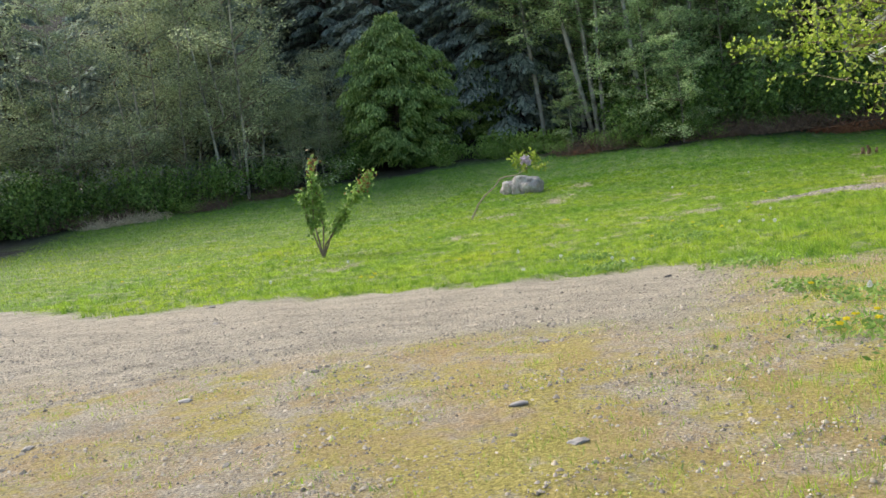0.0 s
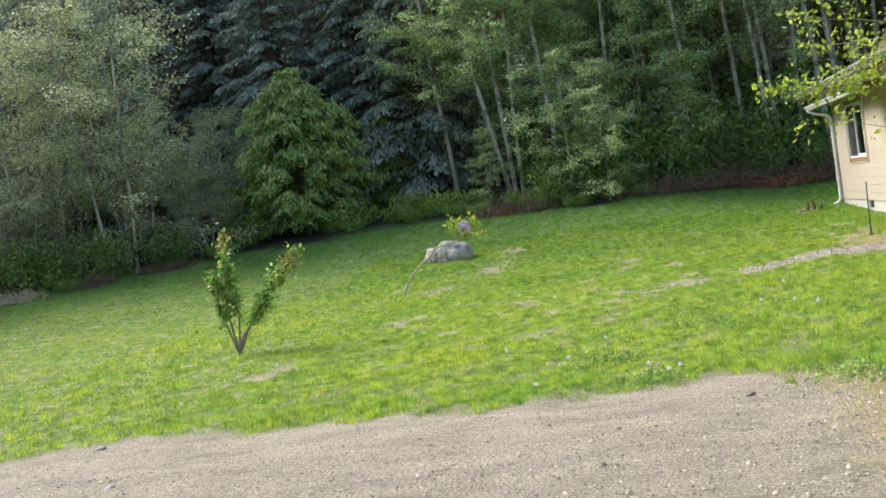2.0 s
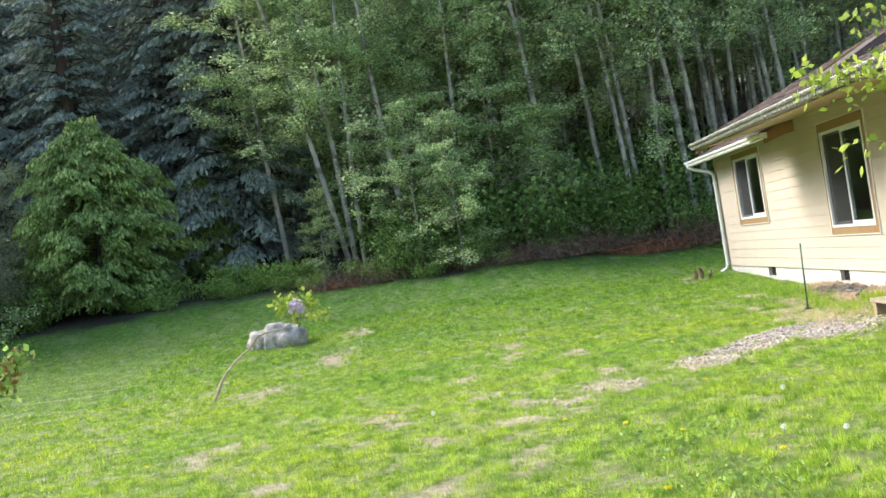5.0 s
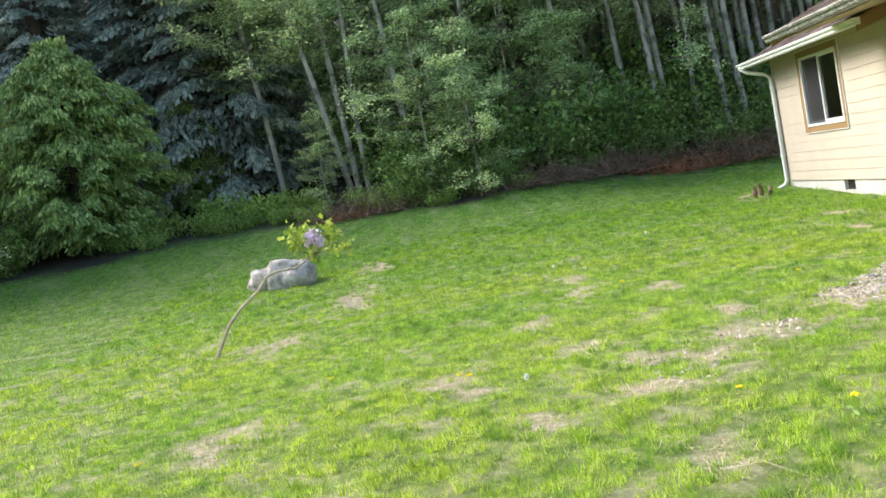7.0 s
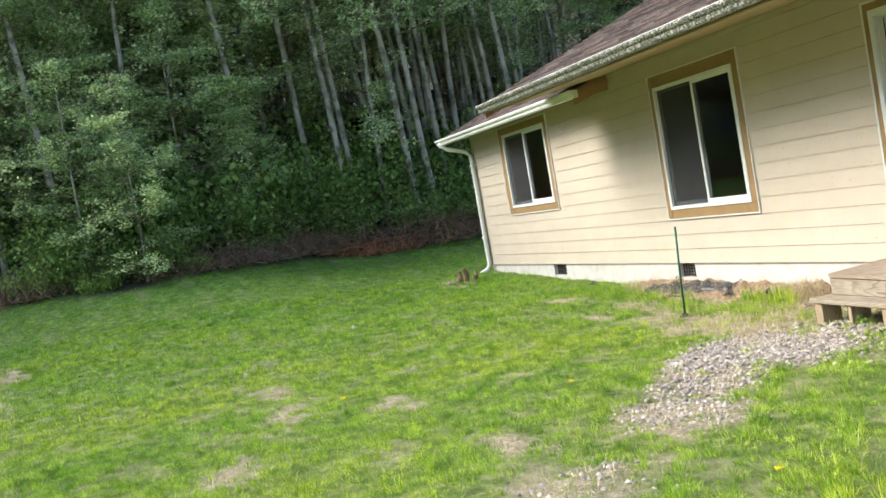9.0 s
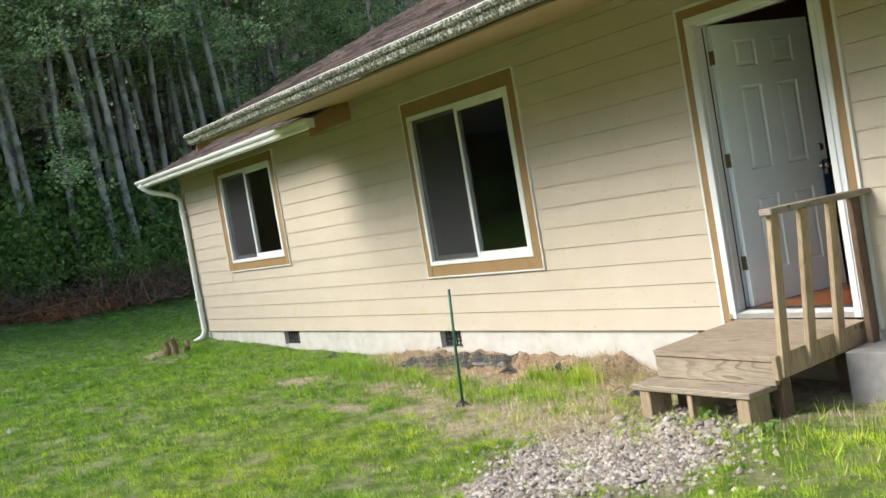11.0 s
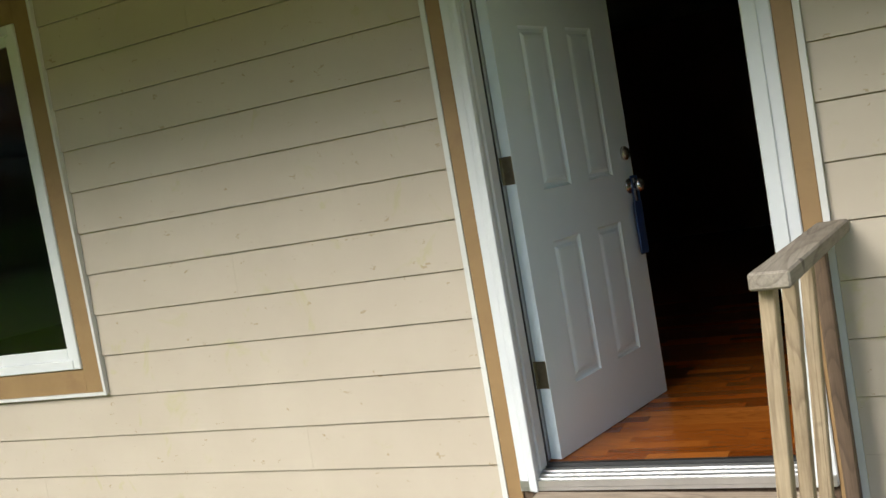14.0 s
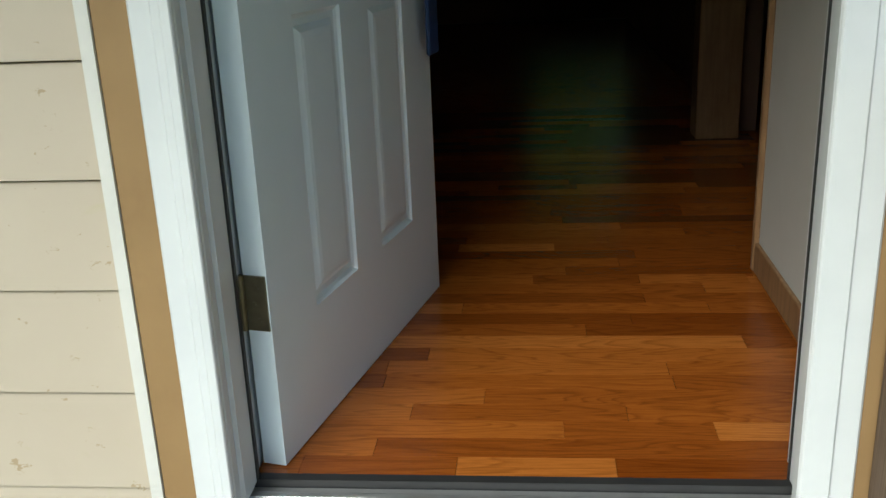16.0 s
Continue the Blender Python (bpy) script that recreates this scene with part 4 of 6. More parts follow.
pts = [(-10.0, -0.55, 2.26), (-10.0, -0.55, 2.17), (-9.97, -0.45, 2.09), (-9.85, -0.16, 1.99), (-9.80, -0.07, 1.90), (-9.79, -0.065, 1.2), (-9.79, -0.065, 0.3), (-9.78, -0.065, -0.13), (-9.79, -0.11, -0.22), (-9.83, -0.24, -0.28)]
part("pipe", Solid().tube(pts, 0.04, 8).mesh("pipe", GUTTER, True), ds, "white metal pipe")
for z in (1.7, 0.35):
    part("strap", Solid().box(-9.84, -9.74, -0.11, -0.012, z, z + 0.025, 0.002).mesh("strap", GUTTER), ds, "metal strap")
rv = thing("roof_vent", "small gabled roof vent with ochre edges", "roof vent")
rz = EZ + PITCH * (-1.0 - EY)
part("cover", Solid().prism([(-1.05, rz - 0.02), (-1.05, rz + 0.06), (-0.35, rz + 0.42), (-0.35, rz + 0.2)], -0.75, -0.15).mesh("cover", SHINGLE), rv, "shingled cover")
part("edge_board", Solid().prism([(-1.08, rz - 0.03), (-1.08, rz + 0.08), (-0.35, rz + 0.45), (-0.35, rz + 0.38)], -0.78, -0.751).mesh("edge_board", TRIM), rv, "ochre edge board")
# black sheet laid over the side, drawing the dark opening of the vent
part("screen", Solid().prism([(-1.06, rz + 0.0), (-1.06, rz + 0.05), (-0.45, rz + 0.36), (-0.45, rz + 0.26)], -0.792, -0.781).mesh("screen", BLACK), rv, "black sheet standing in for the dark vent opening")

# ---- porch platform, step, rail ----
plat = thing("porch_platform", "weathered wooden porch platform below the front door", "porch", pose(-0.064, -0.9, -0.093, 2.1, 0.7, -3.0))
for k, (p0, p1, q0, q1) in enumerate(((0.0, 0.0, 0.3075, 0.3075), (0.309, 0.309, 0.6065, 0.6065), (0.608, 0.608, 0.862, 0.905))):
    s = Solid().prism([(0.001 * k, p0), (0.932, p1), (0.932, q1), (0.0, q0)], -0.034, 0.0, "z")
    part("deck_board", s.mesh("deck_board", TOPDECK), plat)
box_part("front_joist", -0.008, 0.93, 0.012, 0.05, -0.184, -0.041, DECK, plat, "grained front board", 0.004)
box_part("side_joist", 0.0, 0.038, 0.052, 0.83, -0.162, -0.036, DECK, plat, "", 0.004)
box_part("rim_board", 0.934, 0.970, -0.004, 0.90, -0.145, 0.001, POSTWOOD, plat, "weathered rim board under the rail", 0.004)
for x in (0.06, 0.83):
    for y in (0.08, 0.72):
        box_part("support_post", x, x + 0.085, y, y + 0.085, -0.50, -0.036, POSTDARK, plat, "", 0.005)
step = thing("wooden_step", "low weathered wooden step in front of the porch", "step", pose(-0.13, -1.085, -0.28, 0, 0.4, -2.2))
box_part("tread", 0.0, 0.94, 0.0, 0.285, -0.04, 0.0, DECK, step, "worn plank tread", 0.006)
for x in (0.04, 0.44, 0.82):
    box_part("leg", x, x + (0.038 if x == 0.44 else 0.088), 0.02, 0.22, -0.28, -0.041, POSTWOOD, step, "", 0.004)
rail = thing("porch_rail", "short weathered wooden rail beside the front door", "handrail")
RX = 0.965
part("top_rail", Solid().box(-0.045, 0.045, 0.0, 0.925, 0.0, 0.04, 0.005).mesh("top_rail", RAILWOOD), rail, "grey weathered rail cap", pose(RX, -0.93, 0.71, 0, 0, -5.2))
for top, bot in (((0.95, -0.84), (0.905, -0.885, -0.235)), ((0.97, -0.57), (0.925, -0.64, -0.225)), ((0.99, -0.30), (0.945, -0.355, -0.215))):
    dx, dy, dz = top[0] - bot[0], top[1] - bot[1], 0.712 - bot[2]
    part("baluster", Solid().box(-0.017, 0.017, -0.039, 0.039, 0.0, dz, 0.003).mesh("baluster", POSTWOOD), rail, "", pose(*bot, -math.degrees(math.atan2(dy, dz)), math.degrees(math.atan2(dx, dz)), 0))
part("wall_post", Solid().box(-0.02, 0.02, -0.045, 0.04, -0.28, 0.71, 0.003).mesh("wall_post", POSTDARK), rail, "", pose(RX + 0.04, -0.075, 0, 0, 0, 0))
blk = thing("concrete_block", "rough grey concrete block on the ground beside the porch", "concrete block", pose(1.22, -0.20, -0.56, 0, 0, 2))
part("block_body", Solid().box(-0.245, 0.3, -0.17, 0.19, 0, 0.355, 0.008).mesh("block_body", BLOCK), blk)

# ---- yard things ----
stake = thing("garden_stake", "thin green metal stake in the lawn by the house", "garden stake", pose(-1.81, -1.25, ground_z(-1.81, -1.25)))
part("rod", Solid().tube([(0, 0, -0.1), (0.04, 0, 0.5), (0.08, 0.0, 0.93)], 0.0115, 8).mesh("rod", GREENMETAL, True), stake)
part("foot", lathe([(0.01, 0.045), (0.025, 0.035), (0.045, 0.02), (0.055, 0.0)], 12).mesh("foot", BLACK, True), stake, "dark foot", pose(0, 0, 0, 90, 0, 0) )


def boulder(name, sx, sy, sz, seed, mat):
    bm = bmesh.new()
    bmesh.ops.create_icosphere(bm, subdivisions=4, radius=1)
    off = Vector((seed * 3.1, seed * 1.7, seed))
    for v in bm.verts:
        p = v.co.copy()
        k = 1 + 0.34 * noise.noise(p * 1.1 + off) + 0.22 * noise.noise(p * 2.9 + off) + 0.10 * noise.noise(p * 7 + off) + 0.04 * noise.noise(p * 17 + off)
        q = Vector((max(min(p.x * k, 0.97), -0.97), max(min(p.y * k, 0.95), -0.95), max(min(p.z * k, 0.98), -0.6)))
        v.co = (q.x * sx, q.y * sy, q.z * sz)
    me = bpy.data.meshes.new(name)
    bm.to_mesh(me)
    bm.free()
    me.materials.append(mat)
    me.shade_smooth()
    return me


thing("boulder", "large grey boulder lying in the lawn", "rock", pose(-7.3, -9.58, ground_z(-7.3, -9.58) + 0.12, 0, 6, 70), me=boulder("boulder", 0.40, 0.36, 0.36, 3, ROCK))
thing("boulder", "smaller pale boulder leaning on the large one", "rock", pose(-7.5, -10.05, ground_z(-7.5, -10.05) + 0.08, 0, -4, 60), me=boulder("boulder", 0.36, 0.33, 0.28, 8, ROCK))
st = thing("tree_stump", "small cut stump with split stubs in the grass", "stump", pose(-8.9, -0.9, ground_z(-8.9, -0.9) - 0.03))
for i, (x, y, h, r) in enumerate(((0, 0, 0.26, 0.045), (0.12, -0.16, 0.22, 0.05), (0.02, 0.17, 0.17, 0.04))):
    part("stub", Solid().tube([(x, y, 0), (x + 0.02, y + 0.01, h * 0.6), (x + 0.03 * (1 - i), y + 0.03 * (i - 1), h)], [r * 1.2, r, r * 0.8], 8).mesh("stub", STUMP), st)


def leaf_quads(centers, size, rng, droop=0.0, aspect=0.6, flat=0.0, level=0.0):
    """Kite-shaped leaves at the centres, with random turns."""
    n = len(centers)
    d = rng.normal(size=(n, 3))
    d[:, 2] = d[:, 2] * (1 - flat) - droop
    d /= np.linalg.norm(d, axis=1)[:, None] + 1e-9
    r = rng.normal(size=(n, 3))
    if flat:
        r[:, 2] *= 1 - flat
    if level:
        d[:, 2] *= 0.45
        r[:, 2] += level * np.sign(r[:, 2])
    s = np.cross(d, r)
    s /= np.linalg.norm(s, axis=1)[:, None] + 1e-9
    L = size * rng.uniform(0.6, 1.3, n)[:, None]
    c = np.asarray(centers)
    base, tip = c - d * L / 2, c + d * L / 2
    mid = c - d * L * 0.08
    return np.stack([base, mid + s * L * aspect / 2, tip, mid - s * L * aspect / 2], 1)


def bush_thing(name, label, category, m, stems, leaves, leaf_mat, leaf_size, spread, high, seed, bark=TWIG, group=""):
    t = thing(name, label, category, m, group)
    rng = np.random.default_rng(seed)
    s = Solid()
    tips = []
    for i in range(stems):
        a = rng.uniform(0, 2 * math.pi)
        r = spread * math.sqrt(rng.uniform(0.02, 1))
        h = high * rng.uniform(0.55, 1) * (1 - 0.35 * (r / spread) ** 2)
        p = [np.array([0.25 * r * math.cos(a), 0.25 * r * math.sin(a), 0.0]), np.array([0.6 * r * math.cos(a), 0.6 * r * math.sin(a), 0.55 * h]), np.array([r * math.cos(a), r * math.sin(a), h])]
        s.tube(p, [0.012, 0.008, 0.003], 4, False)
        tips += [p[1] * (1 - k) + p[2] * k for k in (0.0, 0.35, 0.7, 1.0)] + [p[0] * 0.5 + p[1] * 0.5]
    part("stem", s.mesh("stem", bark), t, "thin stems")["kind"] = "stuff"
    tips = np.array(tips)
    c = tips[rng.integers(0, len(tips), leaves)] + rng.normal(size=(leaves, 3)) * spread * 0.16
    c[:, 2] = np.abs(c[:, 2])
    part("foliage", quads_mesh("foliage", leaf_quads(c, leaf_size, rng), leaf_mat), t, "dense leaves")
    return t


def gauss_blob(rng, c, r, n):
    v = rng.normal(size=(n, 3))
    v /= np.linalg.norm(v, axis=1)[:, None]
    return np.asarray(c) + v * (rng.uniform(0.05, 1, n) ** 0.5)[:, None] * np.asarray(r)


# the planted shrub with two leaning arms
sh = thing("young_shrub", "young multi-stemmed shrub with a bronze-tipped top in the lawn", "shrub", pose(4.1, -10.48, ground_z(4.1, -10.48)))
rng = np.random.default_rng(11)
s = Solid()
cl = []
arms = [((0, 0, 0), (-0.02, -0.1, 0.6), (0.0, -0.06, 1.1), (0.04, 0.04, 1.62)), ((0, 0, 0), (0.02, 0.08, 0.22), (0.02, 0.30, 0.47), (0.03, 0.58, 0.80), (0.04, 0.84, 1.10), (0.04, 1.02, 1.27)),
        ((0, 0, 0), (0.05, -0.12, 0.45), (0.06, -0.2, 0.8), (0.05, -0.2, 1.1)), ((0, 0, 0), (-0.05, 0.04, 0.5), (-0.06, -0.02, 0.9), (-0.05, 0.02, 1.2)), ((0, 0, 0), (0.03, 0.16, 0.28), (0.03, 0.40, 0.62), (0.0, 0.70, 1.02))]
for a in arms:
    s.tube(a, list(np.linspace(0.016, 0.005, len(a))), 6, False)
    a = np.array(a)
    for k in range(620 if len(a) == 6 else 270):
        i = rng.integers(1, len(a) - 1)
        f = rng.random()
        p = a[i] * (1 - f) + a[i + 1] * f
        if p[2] > 0.42:
            cl.append(p + rng.normal(size=3) * (0.042 + 0.03 * (rng.random() < 0.3)))
part("stem", s.mesh("stem", TWIG), sh, "thin brown stems")
cl = np.array(cl)
red = (cl[:, 2] > 1.38) & (rng.random(len(cl)) < 0.6)
red |= (rng.random(len(cl)) < 0.1) & (cl[:, 2] > 0.95)
red |= (rng.random(len(cl)) < 0.35) & (cl[:, 1] > 0.8)
part("foliage", quads_mesh("foliage", leaf_quads(cl[~red], 0.075, rng, aspect=0.65), LEAF_SHRUB), sh, "green leaves")
part("young_foliage", quads_mesh("young_foliage", leaf_quads(cl[red], 0.06, rng, aspect=0.6), LEAF_RED), sh, "bronze young leaves")

# the lilac whose bare stem leans over the lawn
lz = ground_z(-1.6, -9.66)
ll = thing("leaning_lilac", "lilac with a long bare bent stem and one flower head", "shrub", pose(-1.6, -9.60, lz))
pts = [(0, -0.04, -0.05), (0, 0.08, 0.16), (0.01, 0.19, 0.34), (0, 0.36, 0.51), (0.01, 0.58, 0.66), (0.02, 0.73, 0.82), (0.0, 0.84, 0.85), (-0.03, 1.07, 0.86), (-0.05, 1.3, 0.96)]
s = Solid().tube(pts, [0.024, 0.021, 0.019, 0.018, 0.017, 0.016, 0.014, 0.011, 0.008], 7)
tw = [((-0.05, 1.3, 0.96), (-0.05, 1.32, 1.12), (-0.06, 1.29, 1.3)), ((-0.04, 1.2, 0.93), (0.0, 1.45, 1.05), (0.03, 1.62, 1.15)), ((-0.05, 1.3, 0.96), (-0.15, 1.5, 1.0), (-0.2, 1.75, 0.96)), ((-0.04, 1.15, 0.92), (-0.08, 1.2, 1.1), (-0.1, 1.18, 1.32)), ((-0.05, 1.3, 0.96), (0.05, 1.5, 1.2), (0.05, 1.5, 1.32))]
cl = []
tw += [((-0.05, 1.3, 0.96), (-0.04, 1.1, 1.05), (-0.04, 1.0, 1.22)), ((-0.05, 1.3, 0.96), (0.08, 1.2, 1.1), (0.1, 1.1, 1.3)), ((-0.05, 1.3, 0.96), (0.1, 1.35, 0.95), (0.14, 1.3, 1.02))]
twigs = Solid()
for a in tw:
    twigs.tube(a, [0.006, 0.004, 0.002], 4, False)
    a = np.array(a)
    for k in range(34):
        f = rng.random()
        cl.append(a[1] * (1 - f) + a[2] * f + rng.normal(size=3) * 0.045)
part("stem", s.mesh("stem", PALEBARK), ll, "bare bent stem")
part("twig", twigs.mesh("twig", TWIG), ll, "thin leafy twigs")["kind"] = "stuff"
part("foliage", quads_mesh("foliage", leaf_quads(np.array(cl), 0.075, rng, aspect=0.75), LEAF_NEAR), ll, "fresh yellow-green leaves")
fl = gauss_blob(rng, (0.06, 1.33, 1.13), (0.12, 0.13, 0.13), 620)
part("flower_head", quads_mesh("flower_head", leaf_quads(fl, 0.028, rng, aspect=0.9), LILAC), ll, "pale purple flower head")

# ---- trees ----
def limb_points(rng, p0, d, length, n, curl):
    pts, d = [np.array(p0, float)], np.array(d, float)
    for i in range(n):
        d = d + rng.normal(size=3) * curl
        d /= np.linalg.norm(d)
        pts.append(pts[-1] + d * length / n)
    return pts


def alder(name, seed, tall, lean, leaves, leaf_mat=None, first=1.6, leaf=0.10, spread=1.0, bark=None, label="", cat="tree", trunk_r=0.15, stems=1):
    """A slender pale trunk with thin rising limbs and an airy crown of small leaves."""
    rng = np.random.default_rng(seed)
    t = thing(name, label, cat, group="trees of the wood edge")
    s, tw, nodes = Solid(), Solid(), []
    for q in range(stems):
        off = np.array([rng.normal() * 0.5, rng.normal() * 0.5, 0]) if stems > 1 else np.zeros(3)
        n = 9
        l0, l1 = rng.normal() * 0.04 * (stems > 1) + lean[0] + off[0] * 0.12, rng.normal() * 0.04 * (stems > 1) + lean[1] + off[1] * 0.12
        tr = [off + np.array([l0 * z + 0.06 * math.sin(z * 0.7 + seed + q), l1 * z + 0.06 * math.sin(z * 0.5 + 2 * seed), z - 0.3]) for z in np.linspace(0, tall * (1 - 0.12 * q / stems), n)]
        s.tube(tr, list(np.linspace(1, 0.18, n) * trunk_r / math.sqrt(stems)), 7, False)
        for k in range(int(26 / math.sqrt(stems))):
            f = rng.uniform(first / tall, 0.98)
            i = min(int(f * (n - 1)), n - 2)
            p = tr[i] + (tr[i + 1] - tr[i]) * (f * (n - 1) - i)
            a = rng.uniform(0, 2 * math.pi)
            L = spread * (2.6 * (1 - f) + 0.9) * rng.uniform(0.6, 1.15)
            pts = limb_points(rng, p, (math.cos(a), math.sin(a), 0.15 + 0.5 * f), L, 4, 0.18)
            tw.tube(pts, [0.03, 0.02, 0.012, 0.008, 0.004], 4, False)
            for j in (1, 2, 3, 4):
                nodes.append(pts[j])
                for e in range(3):
                    sub = limb_points(rng, pts[j], rng.normal(size=3) * (1, 1, 0.5), 0.55 * spread, 2, 0.3)
                    if e == 0:
                        tw.tube(sub, [0.007, 0.004, 0.002], 3, False)
                    nodes += [sub[1], sub[2]]
    part("trunk", s.mesh("trunk", bark or BARK, True), t, "pale mottled trunk")
    part("limb", tw.mesh("limb", bark or TWIG), t, "thin limbs and twigs")["kind"] = "stuff"
    nodes = np.array(nodes)
    weight = rng.random(len(nodes)) ** 2.2
    c = nodes[rng.choice(len(nodes), leaves, p=weight / weight.sum())] + rng.normal(size=(leaves, 3)) * (0.17 * spread, 0.17 * spread, 0.075 * spread)
    part("crown", quads_mesh("crown", leaf_quads(c, leaf, rng, aspect=0.75, level=0.6), leaf_mat or LEAF_ALDER), t, "airy crown of small leaves")
    return t


def conifer(name, seed, tall, radius, count, mat, size, label, droop=0.5, low=0.03, squash=1.0, ragged=0.7):
    rng = np.random.default_rng(seed)
    t = thing(name, label, "conifer tree", group="conifers of the wood")
    part("trunk", Solid().tube([(0, 0, -0.3), (0.05, 0, tall * 0.5), (0, 0.05, tall)], [tall * 0.014 + 0.04, tall * 0.009, 0.02], 7, False).mesh("trunk", FIRBARK), t, "dark straight trunk")
    lm = Solid()
    C, D = [], []
    nb = int(70 + tall * 5)
    for k in range(nb):
        f = low + (1 - low) * (k + rng.random()) / nb
        z = f * tall
        L = radius * ((1 - f) ** squash) * rng.uniform(ragged, 1.12) + 0.15
        a = k * 2.4 + rng.normal() * 0.3
        d = np.array([math.cos(a), math.sin(a), 0.0])
        tip = np.array([0, 0, z]) + d * L + (0, 0, -droop * L * 0.5 + 0.1)
        mid = np.array([0, 0, z]) + d * L * 0.55 + (0, 0, 0.06 * L)
        lm.tube([(0, 0, z), mid, tip], [0.03, 0.015, 0.004], 3, False)
        m2 = max(6, int(count * (L ** 1.6) / (radius ** 1.6) / nb * 2.6))
        u = rng.uniform(0.12, 1, m2) ** 0.75
        base = (1 - u)[:, None] ** 2 * np.array([0, 0, z]) + (2 * u * (1 - u))[:, None] * mid + (u ** 2)[:, None] * tip
        side = np.array([-d[1], d[0], 0])
        w = rng.normal(size=m2) * 0.17 * L * (1.15 - u)
        C.append(base + side * w[:, None] + np.stack([0 * w, 0 * w, -np.abs(w) * 0.5 - rng.random(m2) * 0.10], 1))
        D.append(d * 0.8 + side * np.sign(w)[:, None] * 0.6 + np.stack([rng.normal(size=m2) * 0.3, rng.normal(size=m2) * 0.3, -droop - rng.random(m2) * 0.5], 1))
    C, D = np.concatenate(C), np.concatenate(D)
    D /= np.linalg.norm(D, axis=1)[:, None]
    n = len(C)
    S = np.cross(D, rng.normal(size=(n, 3)) * 0.5 + (0, 0, 1))
    S /= np.linalg.norm(S, axis=1)[:, None]
    L = size * rng.uniform(0.6, 1.4, n)[:, None]
    Q = np.stack([C - D * L / 2, C + S * L * 0.2, C + D * L / 2, C - S * L * 0.2], 1)
    part("limb", lm.mesh("limb", FIRBARK), t, "drooping limbs")["kind"] = "stuff"
    part("crown", quads_mesh("crown", Q, mat), t, "dense drooping sprays")
    return t


def put(ob, x, y, turn=0.0, size=1.0, first=False, dz=0.0):
    z = float(height(x, y)) - 0.05 + dz
    if first:
        ob.matrix_basis = pose(x, y, z, 0, 0, turn) @ Matrix.Diagonal((size, size, size, 1))
        return ob
    c = copy_thing(ob, pose(x, y, z, 0, 0, turn))
    c.scale = (size, size, size)
    return c


rs = random.Random(21)
lab = "slender pale-barked alder with small fresh leaves at the wood edge"
A = [alder("alder_tree", 31, 16, (0.0, -0.19), 13500, first=3.4, label="leaning pale-barked alder with small fresh leaves at the wood edge", trunk_r=0.10),
     alder("alder_tree", 32, 17, (0.0, -0.05), 15500, first=2.6, label=lab, trunk_r=0.105),
     alder("alder_tree", 33, 15, (0.01, 0.02), 13500, first=2.6, label=lab, trunk_r=0.09),
     alder("alder_tree", 34, 18, (0.0, -0.08), 8500, first=5.0, label="tall bare-stemmed alder with a high thin crown", trunk_r=0.105)]
put(A[0], -18.0, -9.2, 0, 1.0, True)
put(A[1], -18.0, -7.45, 0, 1.0, True)
put(A[2], -18.0, -8.85, 0, 0.95, True)
put(A[3], -18.1, -9.05, 0, 1.0, True)
for x, y, k in ((-18.6, -5.5, 2), (-18.2, -2.6, 3), (-18.0, 1.6, 3), (-18.2, 2.15, 3), (-18.3, 5.1, 3), (-18.4, 0.75, 2), (-18.2, -0.2, 3), (-18.5, 0.1, 3), (-19.2, -2.5, 1), (-19.0, -0.9, 3), (-19.5, 3.1, 3), (-19.3, -3.9, 3), (-19.8, -6.4, 3), (-21.3, -10.2, 1),
                (-20.4, -1.6, 3), (-20.2, 1.3, 3), (-20.3, 3.7, 3), (-19.6, 5.1, 3), (-21.0, 6.6, 1), (-20.0, -11.6, 1), (-22, -10.5, 2), (-20.6, 0.4, 3), (-21, 2.8, 3), (-21.2, -4.6, 3), (-21.3, -7.2, 3)):
    put(A[k], x, y, 0 if k == 0 else rs.uniform(-20, 20), rs.uniform(0.9, 1.05))
for i in range(44):
    x, y = rs.uniform(-33, -21), rs.uniform(-11.5, 19)
    put(A[rs.choice((1, 2, 3, 3))], x, y, rs.uniform(0, 360), rs.uniform(0.85, 1.2))
for i in range(60):
    put(A[3], rs.uniform(-27, -19.6), rs.uniform(-7, 9), rs.uniform(0, 360), rs.uniform(0.75, 1.0))
for x, y in ((-14, 17), (-10, 19), (-17, 13), (-18.5, 10), (-6, 20), (-2, 18), (3, 19), (8, 18), (13, 17)):
    put(A[rs.choice((1, 2, 3))], x, y, rs.uniform(0, 360), rs.uniform(0.9, 1.1))

S1 = alder("alder_sapling", 35, 6.5, (0.0, 0.03), 9000, first=0.5, spread=0.75, trunk_r=0.05, label="leafy young alder under the taller trees")
put(S1, -18.1, -4.6, 0, 1.0, True)
for x, y, k in ((-18.6, -6.8, 1.0), (-19.3, -2.6, 1.1), (-20.6, -3.8, 1.4), (-21.4, -6.0, 1.5), (-21.8, -9.0, 1.5), (-21.8, -1.4, 1.3), (-19.0, 10.0, 1.0), (-17.9, -3.2, 0.7), (-24, -4.5, 1.7), (-17.5, 12, 1.2), (-23.5, -11.8, 1.5), (-17, -9.9, 0.45), (-14.9, -5.9, 0.72), (-15.9, -6.9, 0.8)):
    put(S1, x, y, rs.uniform(0, 360), k)
fir = conifer("fir_tree", 41, 21, 4.2, 38000, LEAF_FIR, 0.27, "tall dark fir with drooping limbs deep in the wood", 0.55)
put(fir, -23.5, -15.5, 0, 1.0, True)
